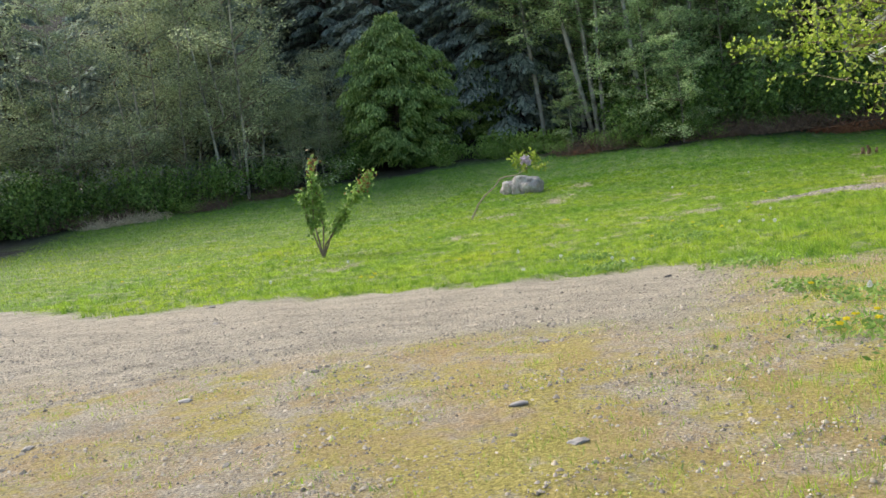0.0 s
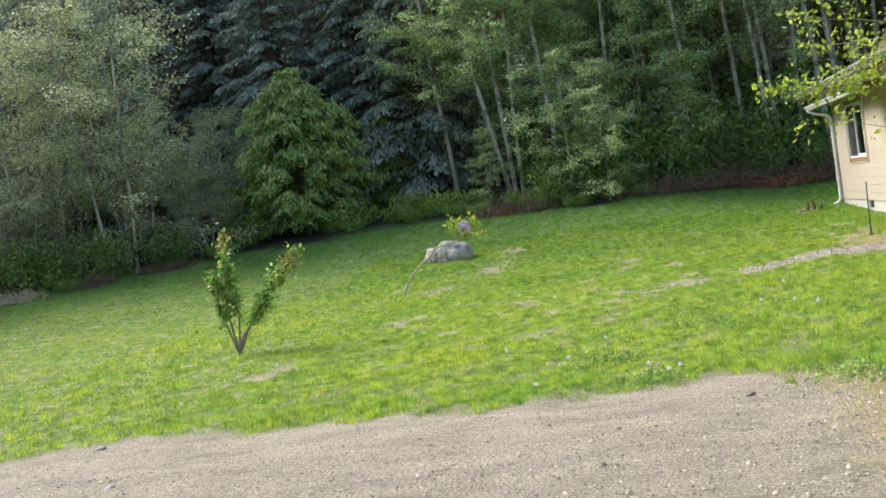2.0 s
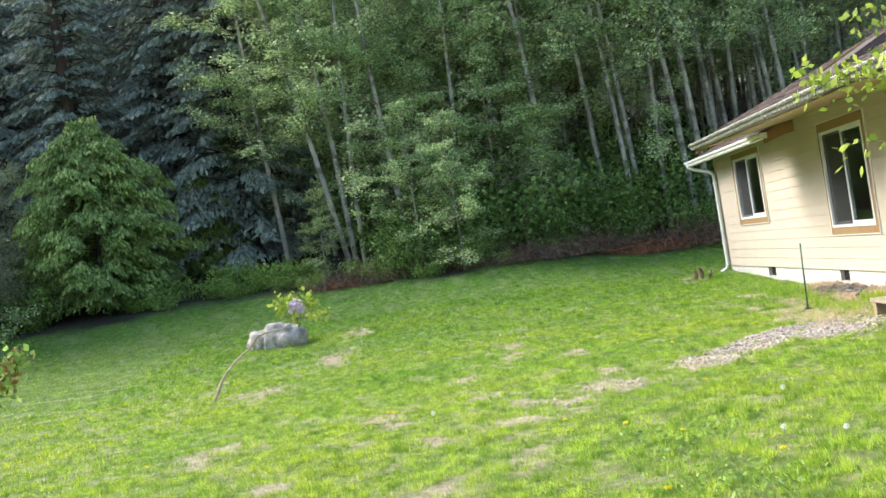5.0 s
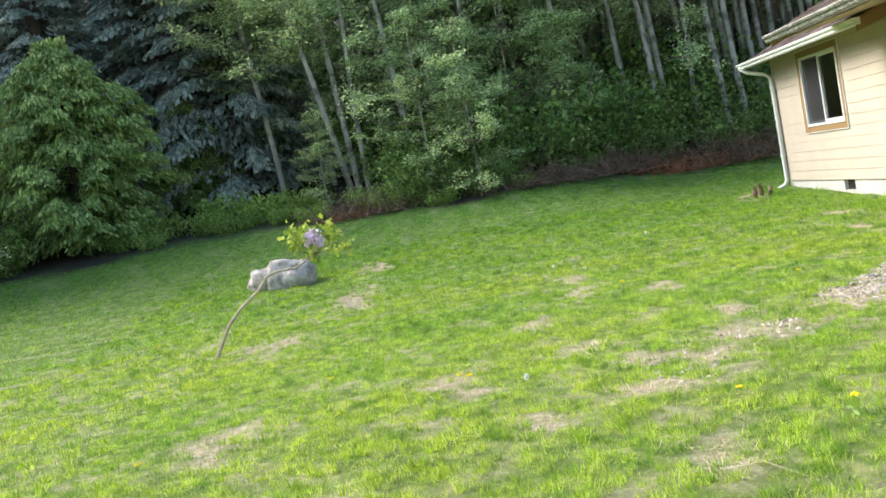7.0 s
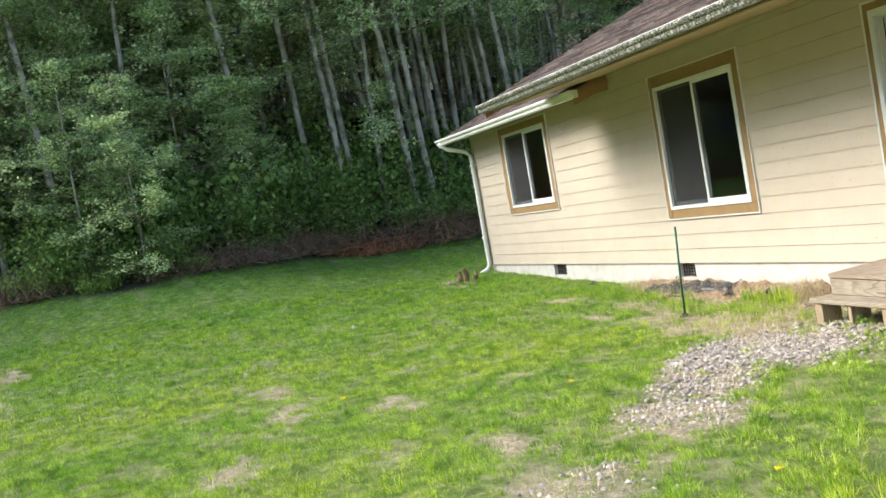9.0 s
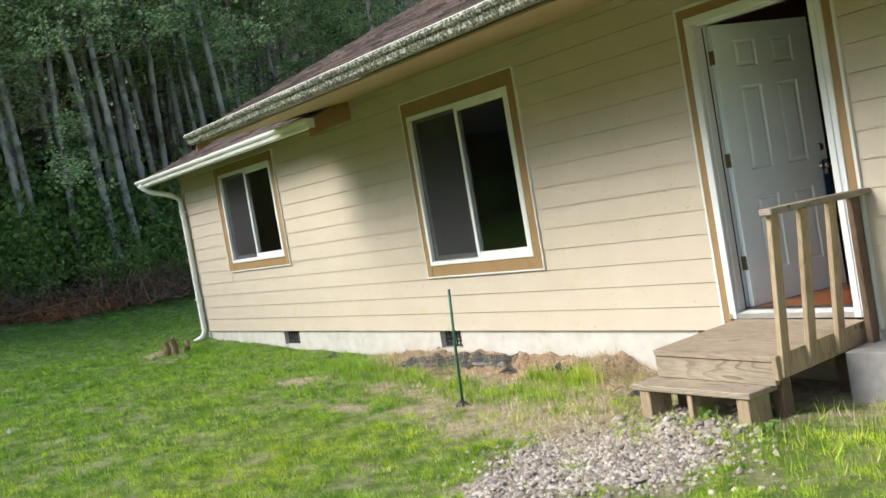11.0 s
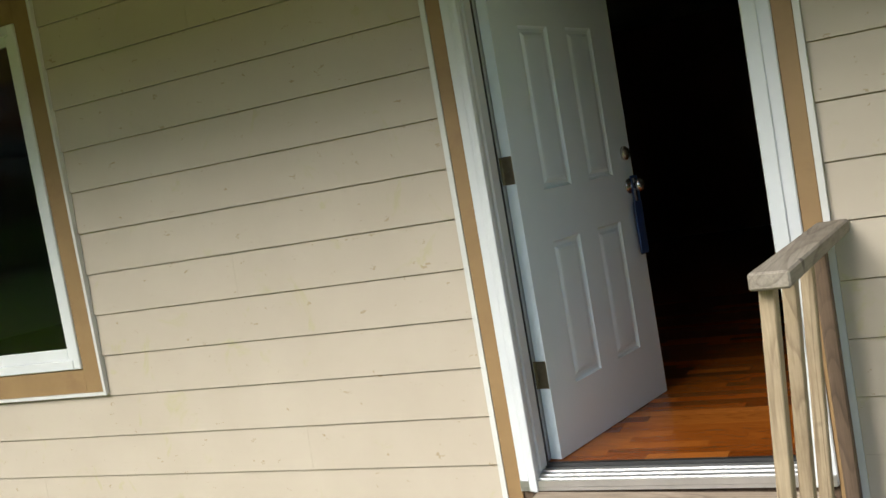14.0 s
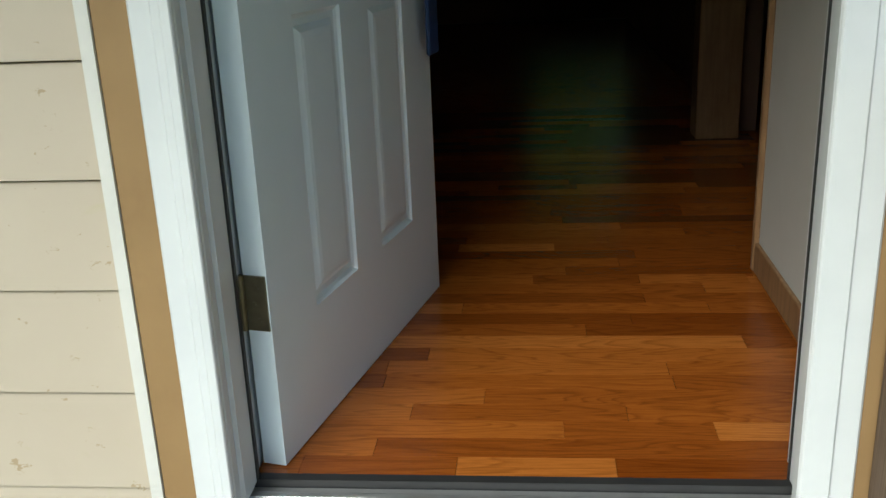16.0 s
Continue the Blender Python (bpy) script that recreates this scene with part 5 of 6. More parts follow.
for x, y in ((-25, -12.5), (-22.5, -19), (-27, -17), (-29, -21), (-25.5, -23), (-31, -13), (-30, -7), (-33, -1), (-32, 5), (-34, 11), (-29, 16), (-21, -27), (-27, -29), (-15, -33), (-8, -37), (-35, -25), (0, -36), (8, -38), (16, -36), (24, -34), (-22, 20), (-12, 25), (-22.5, -13.2), (-29, -26), (-32, -29), (-27, -33), (-34, -20), (-21, -32), (-37, -30), (-30, -37)):
    put(fir, x, y, rs.uniform(0, 360), rs.uniform(0.85, 1.1) * (1.2 if y < -25 and x < -18 else 1))
rng = np.random.default_rng(43)
cedar = thing("cedar_tree", "bushy young cedar with light drooping sprays at the wood edge", "conifer tree", group="conifers of the wood")
part("trunk", Solid().tube([(0, 0, -0.3), (0.05, 0, 3), (0, 0.05, 6)], [0.14, 0.09, 0.02], 7, False).mesh("trunk", FIRBARK), cedar, "dark trunk")
lm = Solid()
C, D = [], []
for k in range(380):
    zf = (k + rng.random()) / 380
    a = k * 2.39996 + rng.normal() * 0.2
    wide = 2.25 * math.sin(math.pi * min(1, 0.30 + 0.70 * zf)) ** 0.75 * rng.uniform(0.6, 1.16) * (1 + 0.2 * math.sin(3 * a + 5 * zf))
    if rng.random() < 0.3:
        wide *= 0.65
    p = np.array([wide * math.cos(a), wide * math.sin(a) * 1.05, 0.35 + 6.15 * zf])
    d = np.array([math.cos(a), math.sin(a), -0.1])
    if k % 3 == 0:
        lm.tube([(0, 0, p[2] + 0.15), p * (0.6, 0.6, 1) + (0, 0, 0.22), p], [0.02, 0.012, 0.004], 3, False)
    q = 175
    u = rng.uniform(-1, 1, q)
    sd = np.array([-d[1], d[0], 0])
    out = rng.uniform(-0.55, 0.28, q)
    C.append(p + d * out[:, None] + sd * (u * 0.36)[:, None] + np.stack([0 * u, 0 * u, -0.45 * u * u * 0.5 - 0.5 * np.maximum(out, 0) + rng.normal(size=q) * 0.05], 1))
    D.append(d * 0.7 + sd * u[:, None] * 0.8 + np.stack([rng.normal(size=q) * 0.2, rng.normal(size=q) * 0.2, -0.7 - 0.6 * rng.random(q)], 1))
C, D = np.concatenate(C), np.concatenate(D)
D /= np.linalg.norm(D, axis=1)[:, None]
S = np.cross(D, rng.normal(size=C.shape) * 0.6 + (0, 0, 1))
S /= np.linalg.norm(S, axis=1)[:, None]
L = 0.15 * rng.uniform(0.6, 1.4, len(C))[:, None]
part("limb", lm.mesh("limb", FIRBARK), cedar, "drooping limbs")["kind"] = "stuff"
part("crown", quads_mesh("crown", np.stack([C - D * L / 2, C + S * L * 0.22, C + D * L / 2, C - S * L * 0.22], 1), LEAF_CEDAR), cedar, "dense light drooping sprays")
put(cedar, -17.2, -16.7, 0, 0.9, True)
put(cedar, -21.5, -14.6, 100, 0.55)

W = alder("willow_tree", 51, 9.5, (0.0, 0.0), 33000, LEAF_WILLOW, 0.7, 0.085, 1.25, None, "grey-green many-stemmed willow with fine pale leaves beside the lawn", "tree", 0.16, 6)
put(W, -15.2, -22.6, 0, 1.05, True)
put(W, -14.0, -25.6, 120, 0.95)
put(W, -13.2, -29.3, 200, 1.0)
put(W, -17.0, -19.6, 260, 0.55)
put(W, -10, -33, 40, 1.1)
put(W, -18.6, -25.8, 310, 1.15)
put(W, -15, -20.2, 80, 0.36)

# shrubs and dead brush along the wood edge
B = [bush_thing("bramble_bush", "mound of green bramble at the foot of the trees", "bush", None, 26, 2600, LEAF_BUSH, 0.13, 1.35, 1.8, 61 + k, group="bramble along the wood edge") for k in range(2)]
low = bush_thing("fern_clump", "low green undergrowth at the wood edge", "bush", None, 20, 1500, LEAF_SHRUB, 0.11, 0.9, 0.9, 66, group="undergrowth along the wood edge")
put(B[0], -12.4, -24.4, 0, 1.0, True)
put(B[1], -16.9, -4.2, 0, 1.2, True)
put(B[0], -15.5, -7.4, 60, 0.85)
put(B[1], -15.2, -5.6, 200, 0.6)
put(B[0], -17.1, -0.9, 30, 0.8)
put(B[1], -17.0, 1.2, 130, 0.75)
put(B[0], -17.0, -2.8, 210, 0.8)
put(B[1], -16.8, 3.0, 320, 0.7)
put(low, -16.0, -8.6, 0, 0.8, True)
for x, y, z in ((-12.6, -26.4, 1.1), (-13.3, -22.6, 0.95), (-12.2, -28.6, 1.2), (-14.2, -20.6, 0.8), (-16.0, -18.6, 0.8), (-17.3, -7.4, 1.1), (-17.0, -5.8, 1.3), (-18.4, -3.4, 1.6), (-17.8, -2.0, 1.2),
                (-18.4, -0.6, 1.3), (-19.6, 0.9, 1.3), (-18.4, 2.2, 1.1), (-17.9, 3.9, 1.1), (-18.6, 5.6, 1.3), (-17.6, 7.5, 1.2), (-19.8, 4.4, 1.6), (-20.8, 2.2, 1.7), (-21, -0.6, 1.8), (-20.5, -5, 1.8), (-20.9, -8, 1.6), (-21.5, 7.5, 1.8), (-18, 10, 1.4), (-12, -31.5, 1.4),
                # mounds past y = 12 are added, blocking sky behind the rear window
                (-0.5, 10.2, 1.2), (1.2, 10.6, 1.3), (2.6, 10.1, 1.2), (0.5, 12.4, 1.9), (2.4, 12.8, 1.9), (1.2, 13.5, 2.6), (-0.8, 13.6, 2.6), (-10.3, -28.5, 1.2), (-9.6, -31.0, 1.3), (-8.6, -33.5, 1.4), (-11.0, -30, 1.4), (-6, -34.5, 1.5), (-3, -35.5, 1.5)):
    put(B[rs.choice((0, 1))], x, y, rs.uniform(0, 360), z)
for x, y, z in ((-16.4, -3.2, 0.7), (-16.4, -12.6, 0.6), (-14.6, -18.9, 0.7), (-17.0, 2.4, 0.8), (-11.4, -27.3, 0.6), (-16.6, -8.0, 0.7), (-15.4, -8.2, 0.6), (-15.1, -4.9, 0.5), (-14.7, -6.8, 0.6), (-16.9, -0.9, 0.6), (-11.9, -23, 0.5), (-16.6, -15.6, 0.6), (-16.6, -12.2, 0.7), (-16.9, -13.4, 0.8), (-16.3, -11.2, 0.6), (-15.8, -10.2, 0.6), (-17.2, -11.8, 1.0), (-17.5, -10.4, 0.9), (-17.6, -13.0, 1.1), (-16.2, -14.6, 0.6), (-17.4, -14.6, 1.0), (-12.6, -24, 0.8), (-16.5, -6.4, 0.8), (-12.9, -25.4, 0.8), (-11.6, -29, 0.9), (-10.6, -31.5, 1.0)):
    put(low, x, y, rs.uniform(0, 360), z)


def brush(name, seed, label, mat, n, wide, high):
    """A tangle of dead stems and fronds."""
    rng = np.random.default_rng(seed)
    s = Solid()
    for i in range(n):
        p = np.array([rng.normal() * wide * 0.4, rng.normal() * wide * 0.55, 0.0])
        d = np.array([rng.normal(), rng.normal(), rng.uniform(0.1, 1.3)])
        d /= np.linalg.norm(d)
        L = rng.uniform(0.4, 1.3) * high
        m1 = p + d * L * 0.6
        m2 = p + d * L + (0, 0, -0.28 * L)
        s.tube([p, m1, m2], [0.014, 0.009, 0.004], 3, False)
    return thing(name, label, "dead brush", group="dead brush along the wood edge", me=s.mesh(name, mat), kind="stuff")


D1 = brush("dead_brush", 71, "tangle of dry brown stems at the wood edge", DEADWOOD, 420, 1.5, 1.1)
D2 = brush("dead_frond_pile", 72, "heap of rust-coloured dead fronds at the wood edge", RUSTBRUSH, 260, 0.9, 0.6)
D3 = brush("dry_grass_heap", 73, "heap of pale dry grass stalks below the bramble", STRAW, 500, 1.0, 0.6)
put(D1, -16.6, 0.6, 0, 1.0, True)
put(D2, -16.2, -1.2, 0, 1.0, True)
put(D3, -11.3, -24.9, 0, 1.0, True)
for x, y, k in ((-16.9, 1.8, D1), (-16.8, -1.6, D1), (-16.5, 3.2, D1), (-12.1, -26.0, D1), (-12.3, -22.6, D1), (-16.0, 0.2, D2), (-10.9, -26.1, D3), (-17.2, 5.0, D1), (-11.8, -28.2, D1), (-13.5, -20.4, D1), (-16.0, -2.9, D1), (-15.3, -4.6, D1), (-15.5, -8.8, D1), (-16.1, 1.4, D1), (-17.4, -0.4, D1), (-17.3, -2.2, D1), (-15.9, -0.8, D2), (-15.2, -9.3, D2)):
    put(k, x, y, rs.uniform(0, 360), rs.uniform(0.6, 1.0) if k is not D1 else rs.uniform(0.6, 0.9))
fb = limb_points(np.random.default_rng(5), (0, 0, 0.05), (0.05, 1, 0.06), 2.3, 5, 0.06)
thing("fallen_branch", "orange-brown fallen branch at the wood edge", "branch", pose(-15.7, -1.9, ground_z(-15.7, -1.9)), me=Solid().tube(fb, [0.04, 0.035, 0.03, 0.025, 0.02, 0.01], 6).mesh("fallen_branch", RUSTBRUSH))

# the yellow-green tree beside the walk
nt_ = thing("garden_tree", "small garden tree with bright yellow-green young leaves beside the lane", "tree", pose(6.9, -1.45, ground_z(6.9, -1.45)))
rng = np.random.default_rng(81)
s, tw, nodes = Solid(), Solid(), []
s.tube([(0, 0, -0.2), (0.02, 0.02, 0.9), (-0.05, 0.0, 1.9), (0.0, 0.05, 3.2), (0.05, 0.0, 4.4)], [0.09, 0.07, 0.055, 0.035, 0.012], 8, False)
for k in range(64):
    z = rng.uniform(1.2, 4.3)
    a = rng.uniform(0, 2 * math.pi)
    L = rng.uniform(1.3, 2.25) * (1 - 0.45 * max(0, z - 2.6) / 2)
    pts = limb_points(rng, (0, 0, z), (math.cos(a), math.sin(a), 0.22), L, 5, 0.12)
    tw.tube(pts, [0.018, 0.014, 0.01, 0.007, 0.005, 0.002], 4, False)
    nodes += pts[2:]
    for j in (2, 3, 4, 5):
        sub = limb_points(rng, pts[j], rng.normal(size=3) * (1, 1, 0.6), 0.45, 2, 0.2)
        tw.tube(sub, [0.005, 0.003, 0.002], 3, False)
        nodes += sub
tipb = [np.array(p) for p in ((0, 0, 1.75), (-0.15, -0.6, 2.0), (-0.35, -1.2, 2.12), (-0.55, -1.8, 2.1), (-0.7, -2.42, 2.18))]
tw.tube(tipb, [0.03, 0.022, 0.015, 0.009, 0.003], 5, False)
for i in range(4):
    for f in np.linspace(0, 1, 12):
        nodes.append(tipb[i] * (1 - f) + tipb[i + 1] * f)
part("trunk", s.mesh("trunk", TWIG), nt_, "thin brown trunk")
part("limb", tw.mesh("limb", TWIG), nt_, "thin spreading limbs")["kind"] = "stuff"
nodes = np.array(nodes)
c = nodes[rng.integers(0, len(nodes), 12000)] + rng.normal(size=(12000, 3)) * 0.07
tb = np.array(nodes[-48:])
c = np.concatenate([c, tb[rng.integers(6, 48, 260)] + rng.normal(size=(260, 3)) * 0.05])
part("crown", quads_mesh("crown", leaf_quads(c, 0.062, rng, aspect=0.6), LEAF_NEAR), nt_, "bright yellow-green leaves")

# ---- grass, weeds, stones ----
def blades(rng, x, y, length, width, lean=0.5):
    n = len(x)
    z = height(x, y) + (0.018 * lumps(x, y, 2.3) + 0.012 * lumps(x, y, 5.3)) * (np.abs(y + 6) < 8) - 0.006
    a = rng.uniform(0, 2 * np.pi, n)
    l = np.abs(rng.normal(size=n)) * lean
    b = rng.uniform(0, 2 * np.pi, n)
    tip = np.stack([x + np.cos(b) * l * length, y + np.sin(b) * l * length, z + length * np.sqrt(1 / (1 + l * l))], 1)
    dx, dy = np.cos(a) * width / 2, np.sin(a) * width / 2
    return np.stack([np.stack([x - dx, y - dy, z], 1), np.stack([x + dx, y + dy, z], 1), tip], 1)


rng = np.random.default_rng(91)
lots = []


def growth(x, y):
    """How much grass stands at a place: none on gravel, stones, bare soil and under the trees."""
    lane, mossy, bare, woods = zones(x, y)
    g = (1 - 0.97 * np.clip(bare, 0, 1)) * (1 - lane) * (1 - 0.85 * np.clip(mossy, 0, 1)) * (1 - woods)
    return np.where((x > -0.3) & (x < 1.5) & (y > -1.05), 0, g)


for (x0, x1, y0, y1, per, ln, wd) in ((-3, 9.6, -9.5, -0.35, 4600, 0.042, 0.006), (-3, 9.8, -17, -9.5, 1200, 0.05, 0.009), (-15.2, -3, -9.5, 0.6, 1050, 0.05, 0.010), (-15.2, -3, -22, -9.5, 520, 0.06, 0.013), (-17, -9.9, 0.5, 5, 350, 0.07, 0.014), (-15, -3, -31, -22, 250, 0.08, 0.018), (-3, 10, -32, -17, 260, 0.07, 0.016)):
    n = int((x1 - x0) * (y1 - y0) * per)
    x, y = rng.uniform(x0, x1, n), rng.uniform(y0, y1, n)
    tuft = 0.5 + 0.6 * lumps(x, y, 5.5) + 0.4 * lumps(y, x, 13)
    keep = rng.random(n) < (0.35 + 0.7 * np.clip(tuft, 0, 1)) * growth(x, y)
    x, y, tuft = x[keep], y[keep], tuft[keep]
    lots.append(blades(rng, x, y, ln * (0.6 + 0.7 * np.clip(tuft, 0, 1.3)) * rng.uniform(0.6, 1.3, len(x)), wd, 1.25))
tagged(new("lawn_grass", quads_mesh("lawn_grass", np.concatenate(lots), GRASS, 3)), "uneven green lawn grass with thin patches", "grass", kind="stuff")
lots = []


def clumps(rng, x0, x1, y0, y1, count, each, radius, ln, wd):
    """Grass growing in clumps whose outer blades lean outward."""
    cx, cy = rng.uniform(x0, x1, count), rng.uniform(y0, y1, count)
    k = rng.random(count) < growth(cx, cy) * (0.45 + 0.9 * np.clip(lumps(cx, cy, 1.9) + 0.5 * lumps(cy, cx, 4.3), 0, 1))
    cx, cy = np.repeat(cx[k], each), np.repeat(cy[k], each)
    m = len(cx)
    size = np.repeat(rng.uniform(0.6, 1.35, k.sum()), each)
    longer = 1 + 0.35 * smooth(-5.2, -4.4, cy + 0.3 * lumps(cx, cy, 1.5)) * smooth(2.4, 3.6, cx)
    a, r = rng.uniform(0, 2 * np.pi, m), np.abs(rng.normal(size=m)) * 0.6
    x, y = cx + np.cos(a) * r * radius * size, cy + np.sin(a) * r * radius * size * 0.8
    L = ln * size * longer * rng.uniform(0.55, 1.15, m)
    V = blades(rng, x, y, L, wd, 0.35)
    V[:, 2, 0] += np.cos(a) * r * L * 0.7 - 0.2 * L
    V[:, 2, 1] += np.sin(a) * r * L * 0.7 - 0.1 * L
    V[:, 2, 2] -= np.minimum(r, 1.2) * L * 0.4
    return V


lots.append(clumps(rng, -3.5, 9.0, -9.6, -0.6, 13500, 30, 0.06, 0.064, 0.0058))
lots.append(clumps(rng, -3.5, 9.4, -13, -9.6, 2600, 22, 0.07, 0.08, 0.009))
lots.append(clumps(rng, -10, -3.5, -12, -0.4, 6500, 22, 0.08, 0.072, 0.010))
lots.append(clumps(rng, 8.2, 9.4, -10, -3.0, 700, 34, 0.07, 0.085, 0.006))
for i in range(30):
    cx, cy = rng.uniform(-9.5, 0), rng.uniform(-0.6, -0.12)
    lots.append(blades(rng, cx + rng.normal(size=40) * 0.05, cy + rng.normal(size=40) * 0.05, 0.12 * rng.uniform(0.6, 1.2, 40), 0.007, 0.6))
for cx, cy, r, n, ln in ((-1.28, -0.46, 0.10, 330, 0.21), (-1.85, -0.42, 0.07, 130, 0.18), (-1.6, -0.45, 0.06, 110, 0.17), (-1.45, -0.75, 0.18, 240, 0.10), (-1.9, -0.95, 0.16, 200, 0.09), (-1.1, -0.95, 0.16, 160, 0.09), (-2.5, -0.8, 0.12, 260, 0.13), (-3.6, -0.7, 0.12, 260, 0.13), (-4.3, -0.65, 0.25, 600, 0.14), (-4.9, -0.5, 0.25, 420, 0.12), (-3.2, -0.75, 0.14, 160, 0.12), (2.0, -0.9, 0.6, 1300, 0.11), (-1.3, -1.05, 0.5, 200, 0.08)):
    lots.append(blades(rng, cx + rng.normal(size=n) * r, np.minimum(cy + rng.normal(size=n) * r * 0.7, -0.08), ln * rng.uniform(0.5, 1.2, n), 0.008, 0.5))
tagged(new("grass_tufts", quads_mesh("grass_tufts", np.concatenate(lots), GRASS, 3)), "taller grass tufts in the lawn and along the wall", "grass", kind="stuff")
# sparse growth and straw on the mossy gravel and bare patches
n = 110000
x, y = rng.uniform(8.8, 18, n), rng.uniform(-12, -1.5, n)
lane, mossy, bare, woods = zones(x, y)
k = (rng.random(n) < np.clip(mossy, 0, 1) * np.clip(0.25 + 1.1 * lumps(x, y, 2.6) + 0.5 * smooth(-5.5, -3.8, y), 0, 1) * (1 - lane))
tagged(new("sparse_grass", quads_mesh("sparse_grass", blades(rng, x[k], y[k], 0.028 * rng.uniform(0.5, 1.5, k.sum()) * (1 + 0.8 * smooth(-4.5, -3.5, y[k])), 0.0055, 1.0), GRASS, 3)), "sparse short grass on mossy gravel", "grass", kind="stuff")
sx, sy = [], []
for px, py, ax, ay in PATCHES + [(-2.2, -0.6, 1.6, 0.2)] * 3 + [(-0.8, -1.15, 0.8, 0.35)] * 3 + [(-2.6, -1.1, 0.8, 0.25)] * 2:
    q = int(2200 * ax * ay)
    sx.append(px + rng.normal(size=q) * ax * 0.55)
    sy.append(np.minimum(py + rng.normal(size=q) * ay * 0.55, -0.06))
x, y = np.concatenate(sx), np.concatenate(sy)
V = blades(rng, x, y, rng.uniform(0.02, 0.09, len(x)), 0.005, 3.0)
V[:, :, 2] += 0.008
tagged(new("dry_straw", quads_mesh("dry_straw", V, STRAW, 3)), "dry straw lying on bare patches", "straw", kind="stuff")


def stones(rng, x, y, size, lift=0.3):
    """Small uneven stones as squashed octahedra with broken corners."""
    n = len(x)
    z = height(x, y) + (0.018 * lumps(x, y, 2.3) + 0.012 * lumps(x, y, 5.3)) * (np.abs(y + 6) < 8)
    d = np.array([(1, 0, 0), (0.3, 0.9, 0), (-0.9, 0.4, 0), (-0.5, -0.85, 0), (0.55, -0.8, 0), (0.25, 0.1, 0.75), (-0.25, -0.1, 0.7)])
    a = rng.uniform(0, 2 * np.pi, n)
    P = d[None] * rng.uniform(0.75, 1.2, (n, 7, 1)) * size[:, None, None] * 0.5
    c, s_ = np.cos(a)[:, None], np.sin(a)[:, None]
    X_ = P[:, :, 0] * c - P[:, :, 1] * s_ * 0.8
    Y_ = P[:, :, 0] * s_ + P[:, :, 1] * c * 0.8
    V_ = np.stack([X_ + x[:, None], Y_ + y[:, None], P[:, :, 2] * 0.9 + (z + (lift - 0.3) * size * 0.5)[:, None]], -1)
    F_ = np.array([(0, 1, 5), (1, 2, 5), (2, 6, 5), (2, 3, 6), (3, 4, 6), (4, 0, 5), (4, 5, 6)])
    return V_, F_


def stones_mesh(name, V_, F_, mat):
    n = len(V_)
    Fa = (F_[None] + (np.arange(n) * 7)[:, None, None]).reshape(-1, 3)
    me = bpy.data.meshes.new(name)
    me.vertices.add(n * 7)
    me.vertices.foreach_set("co", V_.astype(np.float32).ravel())
    me.loops.add(Fa.size)
    me.loops.foreach_set("vertex_index", Fa.astype(np.int32).ravel())
    me.polygons.add(len(Fa))
    me.polygons.foreach_set("loop_start", np.arange(0, Fa.size, 3, dtype=np.int32))
    me.polygons.foreach_set("loop_total", np.full(len(Fa), 3, dtype=np.int32))
    me.materials.append(mat)
    me.update(calc_edges=True)
    return me


n = 280000
x, y = rng.uniform(8.7, 18, n), rng.uniform(-14, -2.5, n)
lane, mossy, bare, woods = zones(x, y)
k = rng.random(n) < np.clip(0.34 * lane * smooth(9.2, 10.8, x) + 0.05 * lane + 0.75 * mossy * (0.45 + 0.7 * lumps(y, x, 1.7)), 0, 1)
V_, F_ = stones(rng, x[k], y[k], np.clip(rng.lognormal(-4.5, 0.5, k.sum()), 0.006, 0.06))
tagged(new("lane_gravel", stones_mesh("lane_gravel", V_, F_, LANE_PEBBLE)), "loose grey gravel on the lane", "gravel", kind="stuff")
sx, sy = [], []
for (cx, cy, ax, ay, q) in ((0.35, -1.8, 0.70, 0.56, 2700), (0.25, -2.45, 0.33, 0.36, 480), (0.85, -2.9, 0.42, 0.40, 300), (1.35, -3.4, 0.45, 0.36, 240), (2.2, -4.5, 0.35, 0.35, 50), (2.9, -5.3, 0.5, 0.35, 40), (0.3, -0.95, 0.5, 0.25, 260)):
    r_, t_ = np.sqrt(rng.random(q)) * (0.8 + 0.35 * np.abs(rng.normal(size=q))), rng.uniform(0, 2 * np.pi, q)
    sx.append(cx + ax * r_ * np.cos(t_))
    sy.append(cy + ay * r_ * np.sin(t_))
x, y = np.concatenate(sx), np.concatenate(sy)
size = rng.uniform(0.02, 0.052, len(x))
V_, F_ = stones(rng, x, y, size, 0.45)
pick = rng.permutation(len(x))
tagged(new("drain_stones", stones_mesh("drain_stones", V_[pick[300:]], F_, PEBBLE)), "patch of pale rounded stones in front of the porch", "stones", kind="stuff")


def round_stone(seed):
    bm = bmesh.new()
    bmesh.ops.create_icosphere(bm, subdivisions=1, radius=0.5)
    for v in bm.verts:
        v.co = (v.co.x * (1 + 0.3 * noise.noise(v.co * 2 + Vector((seed, 0, 0)))), v.co.y * 0.78, v.co.z * 0.6)
    me = bpy.data.meshes.new("stone")
    bm.to_mesh(me)
    bm.free()
    me.materials.append(PEBBLE)
    return me


rset = [round_stone(k * 7.3) for k in range(4)]
ground_ob = bpy.data.objects["ground"]

